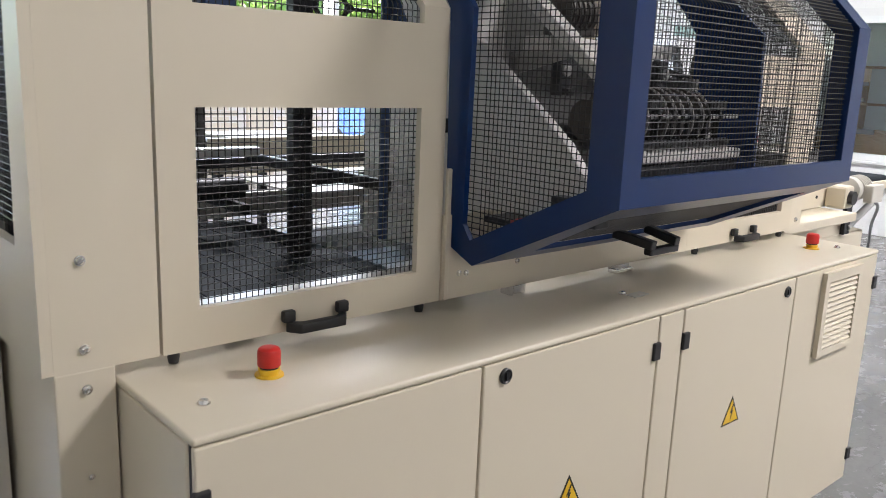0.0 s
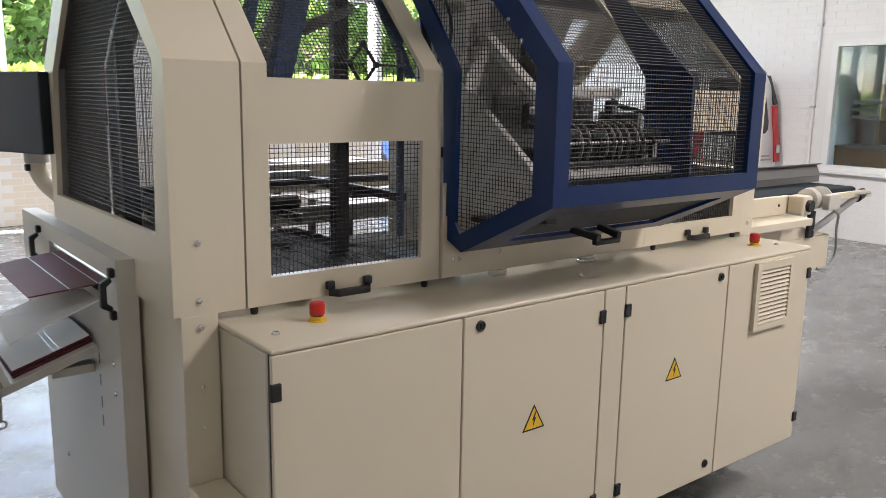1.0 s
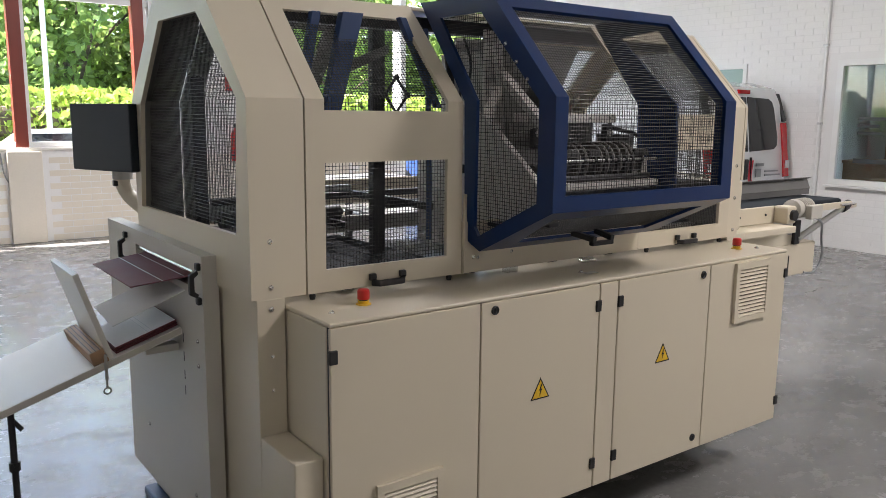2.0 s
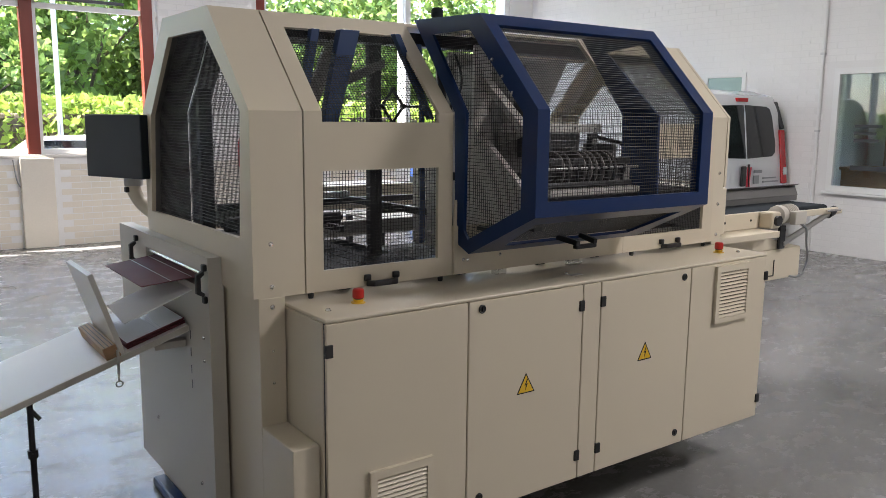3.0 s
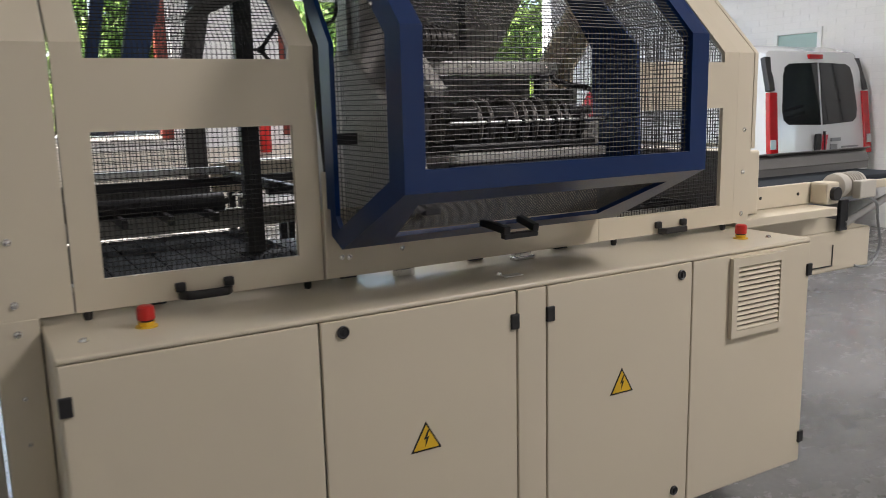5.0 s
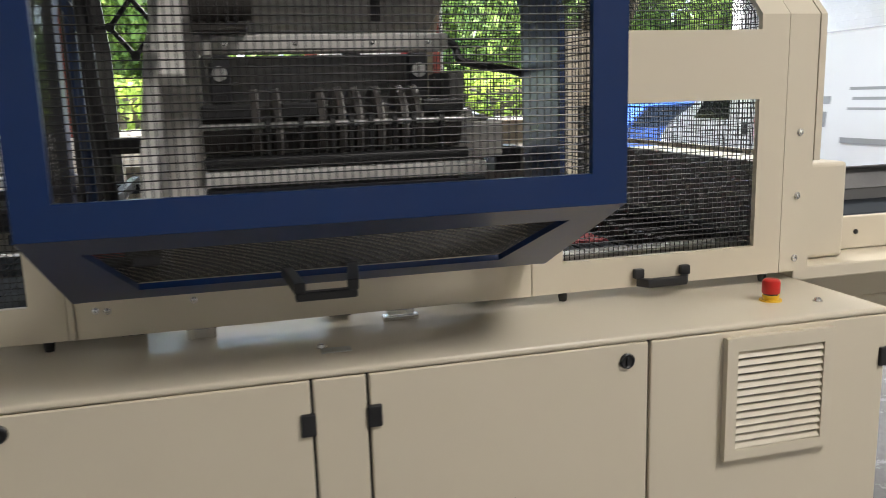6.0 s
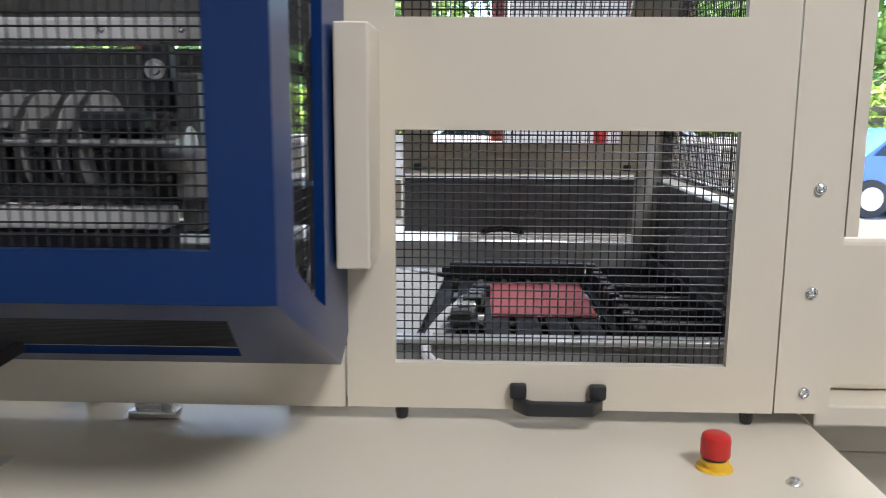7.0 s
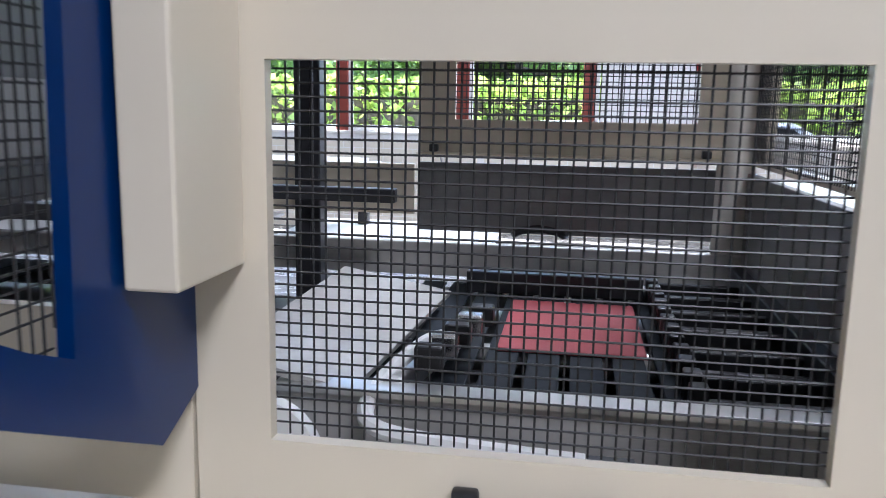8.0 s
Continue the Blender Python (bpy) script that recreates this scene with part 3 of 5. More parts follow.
def access_door(xa, xb, wa, wb, z_low, z_top, hx, feet):
    """Front panel with a lower window and an upper window that folds over the kink."""
    ys = Y0 + (2.05 - ZK) / (ZT - ZK) * (YT0 - Y0)
    fold = {ZK: Y0, 2.05: ys, ZT: YT0}
    b = grid_plate(bmesh.new(), [xa, wa, wb, xb], [ZB, z_low, z_top, 1.706, ZK, 2.05, ZT], {(1, 1), (1, 3), (1, 4)},
                   lambda u, v: (u, fold.get(v, Y0), v), lambda u, v: (u, fold.get(v, Y0) + 0.016, v - (0.006 if v >= ZK else 0)))
    door = part("access_door", b, BEIGE_DOOR, machine, "beige sheet metal guard door with two mesh windows")
    part("wire_mesh", wires(bmesh.new(), [(wa, Y0 + 0.018, z_low), (wb, Y0 + 0.018, z_low), (wb, Y0 + 0.018, z_top), (wa, Y0 + 0.018, z_top)], (1, 0, 0)), WIRE, door)
    d = 0.018
    part("wire_mesh", wires(bmesh.new(), [(wa, Y0 + d, 1.706), (wb, Y0 + d, 1.706), (wb, Y0 + d, ZK), (wa, Y0 + d, ZK)], (1, 0, 0)), WIRE, door)
    part("wire_mesh", wires(bmesh.new(), [(wa, Y0 + d, ZK), (wb, Y0 + d, ZK), (wb, ys + d, 2.05), (wa, ys + d, 2.05)], (1, 0, 0)), WIRE, door)
    handle(door, hx, hx + 0.15, Y0, 1.138)
    for x in feet:
        part("rubber_foot", lathe(bmesh.new(), (x, Y0 + 0.02, ZB), (0, 0, -1), [(0, 0.011), (0.012, 0.011), (0.023, 0.009)], 14), BLACK, door, smooth=True)
    return door


access_door(0.574, 1.2115, 0.643, 1.143, 1.18, 1.535, 0.806, (0.6, 1.17))
access_door(2.2155, 2.883, 2.292, 2.807, 1.179, 1.542, 2.472, (2.30, 2.85))

# lower front strip under the hood with hinge edges
b = bmesh.new()
slab(b, [(1.2155, Y0 - 0.002, ZB), (2.2115, Y0 - 0.002, ZB), (2.2115, Y0 - 0.002, 1.30), (1.2155, Y0 - 0.002, 1.30)], 0.016)
box(b, 1.2155, 1.2275, Y0 - 0.012, Y0 - 0.0025, ZB + 0.002, 1.405, 0.002)
strip = part("front_strip", b, BEIGE, machine, "beige strip below the hood")
for x, z in ((1.29, 1.16), (1.46, 1.168), (1.268, 1.163)):
    part("bolt", bolt(bmesh.new(), (x, Y0 - 0.002, z), (0, -1, 0), 0.006), CHROME, strip, smooth=True)
for x in (1.47, 1.9):
    b = boxed(x - 0.03, x + 0.03, Y0 + 0.0, Y0 + 0.03, 1.082, ZB - 0.001, 0.002)
    tube(b, (x - 0.02, Y0 + 0.005, 1.081), (x - 0.02, Y0 + 0.005, 1.104), 0.008, 12)
    tube(b, (x + 0.02, Y0 + 0.005, 1.081), (x + 0.02, Y0 + 0.005, 1.104), 0.008, 12)
    part("catch", b, CHROME, strip)
part("hinge_cover", boxed(2.223, 2.27, 1.21, Y0 - 0.001, 1.353, 1.686, 0.003), BEIGE, machine, "beige box cover beside the hood")

# navy hood
HX0, HX1, HY, HZ0, HZ1 = 1.24, 2.218, 0.892, 1.378, 1.757
hood_profile = [(1.27, 1.197), (HY, HZ0), (HY, HZ1), (1.226, 2.11), (1.66, 2.122), (1.372, 1.745), (1.36, 1.235)]
hood_inner = [(1.28, 1.252), (0.97, 1.403), (0.97, 1.745), (1.285, 2.055), (1.53, 2.055), (1.30, 1.745), (1.305, 1.285)]
hood_inner_far = [(1.10, 1.335), (0.974, 1.40), (0.974, 1.745), (1.285, 2.055), (1.49, 2.035), (1.165, 1.745), (1.15, 1.315)]
b = bmesh.new()
t = 0.014
ring(b, [(HX0, *p) for p in hood_profile], [(HX0, *p) for p in hood_inner], t)
ring(b, [(HX1, *p) for p in hood_profile[::-1]], [(HX1, *p) for p in hood_inner_far[::-1]], t)
xa, xb, wa, wb = HX0 + t, HX1 - t, 1.297, 2.153
for a, c in ((xa, wa), (wb, xb)):
    slab(b, [(a, HY, HZ0), (c, HY, HZ0), (c, HY, HZ1), (a, HY, HZ1)], t)
slab(b, [(wa, HY, HZ0), (wb, HY, HZ0), (wb, HY, 1.432), (wa, HY, 1.432)], t)
part_hood = part("hood", b, BLUE, machine, "navy blue hinged safety hood with mesh")
sy = lambda z: HY + (z - HZ1) / (2.11 - HZ1) * (1.226 - HY)
b = bmesh.new()
for a, c in ((xa, wa), (wb, xb)):
    slab(b, [(a, HY + 0.0005, HZ1), (c, HY + 0.0005, HZ1), (c, 1.226, 2.11), (a, 1.226, 2.11)], t)
slab(b, [(wa, sy(2.068), 2.068), (wb, sy(2.068), 2.068), (wb, 1.226, 2.11), (wa, 1.226, 2.11)], t)
slab(b, [(xa, 1.227, 2.11), (xb, 1.227, 2.11), (xb, 1.655, 2.122), (xa, 1.655, 2.122)], t)
part("top_frame", b, BLUE, part_hood)
low = lambda s: (HY + (1.27 - HY) * s, HZ0 + (1.197 - HZ0) * s)
b = ring(bmesh.new(), [(xa, *low(0.995)), (xb, *low(0.995)), (xb, *low(0.005)), (xa, *low(0.005))],
         [(HX0 + 0.13, *low(0.83)), (HX1 - 0.13, *low(0.83)), (HX1 - 0.075, *low(0.2)), (HX0 + 0.075, *low(0.2))], 0.012)
under = part("under_frame", b, BLUE, part_hood)
part("wire_mesh", wires(bmesh.new(), [(x, y, z + 0.014) for x, y, z in [(HX0 + 0.13, *low(0.83)), (HX1 - 0.13, *low(0.83)), (HX1 - 0.075, *low(0.2)), (HX0 + 0.075, *low(0.2))]], (1, 0, 0), 0.0095), WIRE, part_hood)
part("wire_mesh", wires(bmesh.new(), [(wa, HY + 0.016, 1.432), (wb, HY + 0.016, 1.432), (wb, HY + 0.016, HZ1), (wa, HY + 0.016, HZ1)], (1, 0, 0)), WIRE, part_hood)
part("wire_mesh", wires(bmesh.new(), [(wa, HY + 0.016, HZ1), (wb, HY + 0.016, HZ1), (wb, sy(2.068) + 0.016, 2.068), (wa, sy(2.068) + 0.016, 2.068)], (1, 0, 0)), WIRE, part_hood)
for x, opening in ((HX0 + 0.016, hood_inner), (HX1 - 0.016, hood_inner_far)):
    part("wire_mesh", wires(bmesh.new(), [(x, *p) for p in opening], (0, 1, 0)), WIRE, part_hood)
for k, s in enumerate((0.25, 0.42, 0.6)):
    y, z = HY + 0.045 + s * 0.33, HZ1 + s * 0.35 + 0.0
    part("rivet", bolt(bmesh.new(), (HX0, y + 0.012, z - 0.03), (-1, 0, 0), 0.006), CHROME, part_hood, smooth=True)
# bow handle on the underside of the hood
b = bmesh.new()
h0, h1 = Vector((0, *low(0.80))), Vector((0, *low(0.86)))
for x, dx in ((1.645, 0.016), (1.775, -0.016)):
    slab(b, [(x - 0.011, h0.y, h0.z), (x + 0.011, h0.y, h0.z), (x + dx + 0.011, 1.09, 1.218), (x + dx - 0.011, 1.09, 1.218)], 0.022, 0.003)
box(b, 1.652, 1.768, 1.088, 1.112, 1.204, 1.221, 0.004)
part("handle", b, BLACK, part_hood, "black plastic bow handle")
# signal lamp on top of the housing
b = tube(bmesh.new(), (1.42, 1.75, ZT), (1.42, 1.75, ZT + 0.045), 0.022, 20)
lamp = part("signal_lamp", b, BLACK, machine, "small dark signal lamp with green lens", smooth=True)
part("lens", lathe(bmesh.new(), (1.42, 1.75, ZT + 0.045), (0, 0, 1), [(0, 0.026), (0.03, 0.026), (0.04, 0.018)], 20), BELT, lamp, smooth=True)


# back guard doors, seen through the mesh
def back_door(xa, xb, wa, wb, low, skirt):
    fold = {ZK: Y1, ZT - 0.056: YT1 + 0.05, ZT: YT1}
    b = grid_plate(bmesh.new(), [xb, wb, wa, xa], [low - 0.082, low, ZK, ZT - 0.056, ZT], {(1, 1), (1, 2)},
                   lambda u, v: (u, fold.get(v, Y1), v), lambda u, v: (u, fold.get(v, Y1) - 0.016, v - (0.006 if v >= ZK else 0)))
    # The left door is coloured dark for the shade on its inner side.
    door = part("back_door", b, BEIGE_DOOR if skirt else GUIDE_AND_SHADE, machine)
    part("bottom_flange", boxed(xa, xb, Y1 - 0.05, Y1 - 0.0165, low - 0.086, low - 0.076), BEIGE_DOOR, door)
    part("wire_mesh", wires(bmesh.new(), [(wa, Y1 - 0.018, low), (wb, Y1 - 0.018, low), (wb, Y1 - 0.018, ZK), (wa, Y1 - 0.018, ZK)], (1, 0, 0)), WIRE, door)
    part("wire_mesh", wires(bmesh.new(), [(wa, Y1 - 0.018, ZK), (wb, Y1 - 0.018, ZK), (wb, YT1 + 0.03, ZT - 0.056), (wa, YT1 + 0.03, ZT - 0.056)], (1, 0, 0)), WIRE, door)
    if skirt:
        b = boxed(xa, xb, Y1 - 0.012, Y1, 1.214, 1.376)
        sk = part("back_skirt", b, GUIDE_AND_SHADE, machine, "grey plate below the back door")
        hb = bmesh.new()
        hose(hb, [(2.44, Y1 - 0.012, 1.216), (2.445, Y1 - 0.045, 1.218), (2.455, Y1 - 0.058, 1.226), (2.50, Y1 - 0.06, 1.234), (2.545, Y1 - 0.058, 1.226), (2.555, Y1 - 0.045, 1.218), (2.56, Y1 - 0.012, 1.216)], 0.009)
        part("handle", hb, BLACK, sk, smooth=True)
    for x in (xa + 0.03, xb - 0.05):
        part("rubber_foot", boxed(x, x + 0.02, Y1 - 0.05, Y1 - 0.03, low - 0.075, low - 0.057, 0.003), BLACK, door)


back_door(2.21, 2.9, 2.295, 2.84, 1.477, True)
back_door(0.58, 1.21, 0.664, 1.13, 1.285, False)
part("back_rail", boxed(0.5, 2.96, Y1 - 0.02, Y1, ZB, 1.185, 0.003), PLATE, machine)
part("back_plate", boxed(1.22, 2.2, Y1 - 0.016, Y1, 1.25, 1.37, 0.002), BEIGE, machine)

# base frame and feet
part("base_frame", boxed(0.4925, 2.94, 1.4, 2.45, 0.12, 0.98, 0.01), DARK, machine)
for x, y in ((0.7, 1.55), (2.75, 1.55), (0.7, 2.35), (2.75, 2.35), (1.7, 1.55)):
    part("levelling_foot", lathe(bmesh.new(), (x, y, 0), (0, 0, 1), [(0, 0.045), (0.015, 0.045), (0.03, 0.015), (0.121, 0.015)], 18), STEEL, machine, smooth=True)

# machine bed
part("bed_plate", boxed(0.4925, 2.955, 1.36, 2.49, 0.985, 1.04, 0.004), BLACK, machine)
part("front_apron", boxed(2.2, 2.955, 1.60, 1.615, 1.041, 1.135, 0.002), PLATE, machine)
part("apron_rail", boxed(2.2, 2.955, 1.585, 1.63, 1.1355, 1.147, 0.002), STEEL, machine)
part("front_apron", boxed(0.5, 1.3, 1.50, 1.515, 1.041, 1.13, 0.002), PLATE, machine)
part("apron_rail", boxed(0.5, 1.3, 1.485, 1.53, 1.1305, 1.142, 0.002), STEEL, machine)
for k in range(9):
    x = 0.55 + k * 0.085
    part("belt_strip", boxed(x, x + 0.082, 1.54, 2.46, 1.095, 1.103, 0.002), BELT, machine)
for k in range(10):
    x = 2.24 + k * 0.068
    part("belt_strip", boxed(x, x + 0.052, 1.64, 2.46, 1.095, 1.103, 0.002), BELT, machine)
for x0, x1 in ((0.54, 1.32), (2.23, 2.93)):
    for y in (1.56 if x0 < 1 else 1.66, 2.0, 2.44):
        part("belt_roller", tube(bmesh.new(), (x0, y, 1.07), (x1, y, 1.07), 0.024, 16), STEEL, machine, smooth=True)
# comb guides beside the delivery table
for k in range(12):
    y = 1.68 + k * 0.062
    b = boxed(2.735, 2.93, y, y + 0.016, 1.1035, 1.13 + 0.012 * (k % 2), 0.003)
    box(b, 2.735, 2.76, y - 0.006, y + 0.022, 1.1035, 1.15, 0.003)
    part("guide_finger", b, BLACK, machine)
part("guide_rail", boxed(2.925, 2.955, 1.62, 2.48, 1.1, 1.165, 0.004), DARK, machine)
part("guide_rail", boxed(2.35, 2.73, 2.36, 2.385, 1.1035, 1.15, 0.003), DARK, machine)

# columns and cross rails in the infeed
for x, y in ((1.2, 1.92), (0.62, 2.44), (1.98, 2.40)):
    b = boxed(x - 0.03, x + 0.03, y - 0.02, y + 0.02, 1.04, 2.05, 0.004)
    box(b, x - 0.008, x + 0.008, y - 0.0235, y - 0.0205, 1.05, 2.04)
    part("profile_column", b, DARK, machine)
b = boxed(1.245, 1.27, 1.6, 2.45, 1.315, 1.345, 0.003)
box(b, 0.62, 2.2, 2.30, 2.33, 1.30, 1.33, 0.003)
box(b, 1.26, 1.95, 1.93, 1.97, 1.29, 1.32, 0.003)
part("cross_rail", b, DARK, machine)
part("cross_rail", boxed(0.7, 1.17, 2.08, 2.12, 1.36, 1.385, 0.003), ALU, machine)
b = tube(bmesh.new(), (0.62, 2.22, 1.25), (1.18, 2.22, 1.25), 0.035, 18)
tube(b, (0.60, 2.22, 1.25), (1.2, 2.22, 1.25), 0.012, 12)
part("drive_roller", b, DARK, machine, smooth=True)
part("sheet_tray", boxed(1.28, 1.9, 2.05, 2.45, 1.245, 1.25), ALU, machine)
b = bmesh.new()
for x in (0.8, 0.95, 1.1):
    box(b, x, x + 0.02, 2.05, 2.35, 1.2, 1.23, 0.003)
part("carriage", b, DARK, machine)

# slanted side plates, beams and the ribbed roller
def side_plate(x0, x1, outline):
    return slab(bmesh.new(), [(x0, *p) for p in outline[::-1]], x1 - x0, 0.003)


p1 = part("side_plate", side_plate(1.428, 1.458, [(1.14, 1.315), (1.10, 1.40), (1.16, 1.47), (1.45, 1.69), (1.62, 1.75), (1.9, 1.5), (1.9, 1.15), (1.5, 1.15)]), LIGHTPLATE, machine, "pale drilled side plate")
for y, z, r in ((1.40, 1.57, 0.014), (1.30, 1.52, 0.014), (1.21, 1.475, 0.014), (1.36, 1.475, 0.007), (1.30, 1.445, 0.009), (1.38, 1.62, 0.006), (1.48, 1.64, 0.01), (1.2, 1.38, 0.008)):
    part("plate_hole", lathe(bmesh.new(), (1.4265, y, z), (-1, 0, 0), [(0, r), (0.001, r), (0.0011, r * 0.4)], 18), BLACK, p1)
# The white colour carries the overhead light on the beam's top edge.
part("slanted_beam", slab(bmesh.new(), [(1.444, 1.11, 1.622), (1.488, 1.11, 1.622), (1.488, 1.50, 1.926), (1.444, 1.50, 1.926)], 0.03, 0.003), BOARD, machine, "slanted beam edge, coloured pale for the light on its top")
part("pillar", boxed(1.412, 1.508, 1.47, 1.485, 1.15, 2.02, 0.003), LIGHTPLATE, machine, "pale upright plate")
b = boxed(1.38, 1.427, 1.05, 1.10, 1.30, 1.335, 0.004)
box(b, 1.36, 1.398, 1.12, 1.16, 1.30, 1.36, 0.004)
box(b, 1.30, 1.398, 1.14, 1.30, 1.285, 1.30, 0.003)
part("gripper_arm", b, DARK, machine)
part("red_grip", boxed(1.27, 1.36, 1.16, 1.19, 1.301, 1.312, 0.003), REDCLOTH, machine)
part("slanted_plate", side_plate(1.535, 1.55, [(1.25, 1.66), (1.62, 1.95), (1.9, 1.95), (1.9, 1.62), (1.5, 1.60)]), PLATE, machine)
part("motor_block", boxed(2.0, 2.105, 1.22, 1.33, 1.445, 1.52, 0.006), PLATE, machine)
part("motor_block", boxed(2.0, 2.03, 1.24, 1.42, 1.40, 1.62, 0.004), GUIDE_AND_SHADE, machine)
beam = part("top_beam", boxed(1.509, 2.024, 1.33, 1.41, 1.668, 1.704, 0.005), LIGHTPLATE, machine, "pale cross beam over the rollers")
for x in (1.56, 1.70, 1.86, 1.98):
    part("bolt", bolt(bmesh.new(), (x, 1.33, 1.686), (0, -1, 0), 0.005), CHROME, beam, smooth=True)
part("rear_screen", boxed(1.509, 2.0, 1.44, 1.455, 1.42, 1.667, 0.002), GUIDE_AND_SHADE, machine)
part("bottom_beam", boxed(1.51, 2.03, 1.10, 1.15, 1.422, 1.448, 0.004), LIGHTPLATE, machine, "pale cross beam below the rollers")
part("bottom_plate", boxed(1.51, 2.03, 1.106, 1.15, 1.385, 1.417, 0.002), DARK, machine)
drum = part("ribbed_roller", tube(bmesh.new(), (1.51, 1.205, 1.518), (2.0, 1.205, 1.518), 0.045, 32), DRUM, machine, "brown-grey roller carrying thin discs", smooth=True)
for x in (1.604, 1.643, 1.724, 1.760, 1.792, 1.833, 1.879, 1.908):
    part("disc", lathe(bmesh.new(), (x - 0.007, 1.205, 1.518), (1, 0, 0), [(0, 0.046), (0.0005, 0.073), (0.002, 0.0755), (0.012, 0.0755), (0.0135, 0.073), (0.014, 0.046)], 40), DRUM, drum, smooth=True)
    part("disc_edge", lathe(bmesh.new(), (x + 0.005, 1.205, 1.518), (1, 0, 0), [(0, 0.074), (0.0004, 0.0772), (0.0026, 0.0772), (0.003, 0.074)], 40), PLATE, drum, smooth=True)
part("disc_hub", tube(bmesh.new(), (1.957, 1.205, 1.518), (2.03, 1.205, 1.518), 0.03, 20), STEEL, drum, smooth=True)
part("counter_roller", tube(bmesh.new(), (1.51, 1.29, 1.47), (2.0, 1.29, 1.47), 0.035, 24), BLACK, machine, smooth=True)
# pressure bars with fingers between the discs
shaft = part("finger_shaft", tube(bmesh.new(), (1.505, 1.128, 1.528), (2.04, 1.128, 1.528), 0.006, 14), STEEL, machine, smooth=True)
for x0, x1 in ((1.51, 1.598), (1.652, 1.716), (1.914, 1.996)):
    part("pressure_bar", boxed(x0, x1, 1.13, 1.17, 1.542, 1.567, 0.004), BLACK, shaft)
for x in (1.625, 1.684, 1.742, 1.777, 1.814, 1.858, 1.895, 1.95):
    b = boxed(x - 0.006, x + 0.006, 1.122, 1.16, 1.515, 1.545, 0.002)
    tube(b, (x - 0.004, 1.128, 1.528), (x + 0.004, 1.128, 1.528), 0.011, 12)
    box(b, x - 0.003, x + 0.003, 1.125, 1.14, 1.455, 1.52)
    part("finger", b, BLACK, shaft)
part("lower_roller", tube(bmesh.new(), (1.51, 1.13, 1.463), (2.0, 1.13, 1.463), 0.011, 20), BLACK, machine, smooth=True)
for x in (1.547, 1.95):
    b = boxed(x - 0.02, x + 0.02, 1.30, 1.329, 1.567, 1.663, 0.004)
    br = part("roller_bracket", b, DARK, machine)
    part("bearing", lathe(bmesh.new(), (x, 1.30, 1.627), (0, -1, 0), [(0, 0.015), (0.006, 0.015), (0.006, 0.009), (0.012, 0.008)], 18), STEEL, br, smooth=True)
    part("foot_block", boxed(x - 0.012, x + 0.012, 1.28, 1.30, 1.568, 1.585, 0.002), BLACK, br)
part("air_hose", hose(bmesh.new(), [(2.03, 1.42, 1.70), (2.06, 1.41, 1.68), (2.07, 1.40, 1.65), (2.12, 1.39, 1.635), (2.2, 1.38, 1.62), (2.235, 1.37, 1.59), (2.235, 1.37, 1.56)], 0.009), BLACK, machine, smooth=True)
part("gearbox", boxed(2.12, 2.18, 1.31, 1.40, 1.40, 1.459, 0.006), DARK, machine)
# drive motor and cables over the rollers
motor = part("drive_motor", lathe(bmesh.new(), (1.50, 1.30, 1.755), (1, 0, 0), [(0, 0.034), (0.006, 0.042), (0.1, 0.042), (0.1, 0.03), (0.115, 0.03), (0.115, 0.012)], 24), DRUM, machine, "brown-grey ribbed drive motor", smooth=True)
for k in range(5):
    part("cooling_rib", lathe(bmesh.new(), (1.51 + k * 0.018, 1.30, 1.755), (1, 0, 0), [(0, 0.0415), (0.001, 0.046), (0.007, 0.046), (0.008, 0.0415)], 24), DRUM, motor, smooth=True)
part("motor_foot", boxed(1.50, 1.608, 1.27, 1.34, 1.7045, 1.725, 0.004), DRUM, motor)
part("cable_chain", hose(bmesh.new(), [(1.27, 1.55, 2.02), (1.275, 1.52, 1.90), (1.28, 1.50, 1.75), (1.29, 1.49, 1.55), (1.30, 1.49, 1.40), (1.31, 1.49, 1.25)], 0.015, 10), BLACK, machine, smooth=True)
part("cable_chain", hose(bmesh.new(), [(1.235, 1.62, 2.02), (1.237, 1.6, 1.85), (1.24, 1.6, 1.6), (1.245, 1.6, 1.4), (1.245, 1.6, 1.2)], 0.012, 10), NAVYARM, machine, smooth=True)
part("cable", hose(bmesh.new(), [(1.31, 1.47, 1.98), (1.335, 1.46, 1.90), (1.33, 1.46, 1.83), (1.30, 1.47, 1.80), (1.30, 1.48, 1.72)], 0.005, 8), BLACK, machine, smooth=True)
part("tie_bar", boxed(1.305, 1.411, 1.49, 1.51, 1.468, 1.502, 0.003), BLACK, machine)
up_plate = part("upper_plate", slab(bmesh.new(), [(1.51, 1.78, 1.70), (2.07, 1.78, 1.70), (2.25, 1.78, 2.015), (1.51, 1.78, 2.015)], 0.016, 0.002), PLATE, machine, "grey upright plate behind the rollers")
part("cable_slot", boxed(1.94, 1.965, 1.774, 1.7795, 1.77, 1.98), BLACK, up_plate)
# overhead arms
def arm(name, y, top, bottom, w_top, w_bottom, deep, mat, label=""):
    """A flat slanted arm in a plane across the machine, from (x, z) at the top to (x, z) at the bottom."""
    (xt, zt), (xb_, zb) = top, bottom
    pts = [(xb_, y, zb), (xb_ + w_bottom, y, zb), (xt + w_top, y, zt), (xt, y, zt)]
    return part(name, slab(bmesh.new(), pts, -deep, 0.003), mat, machine, label)


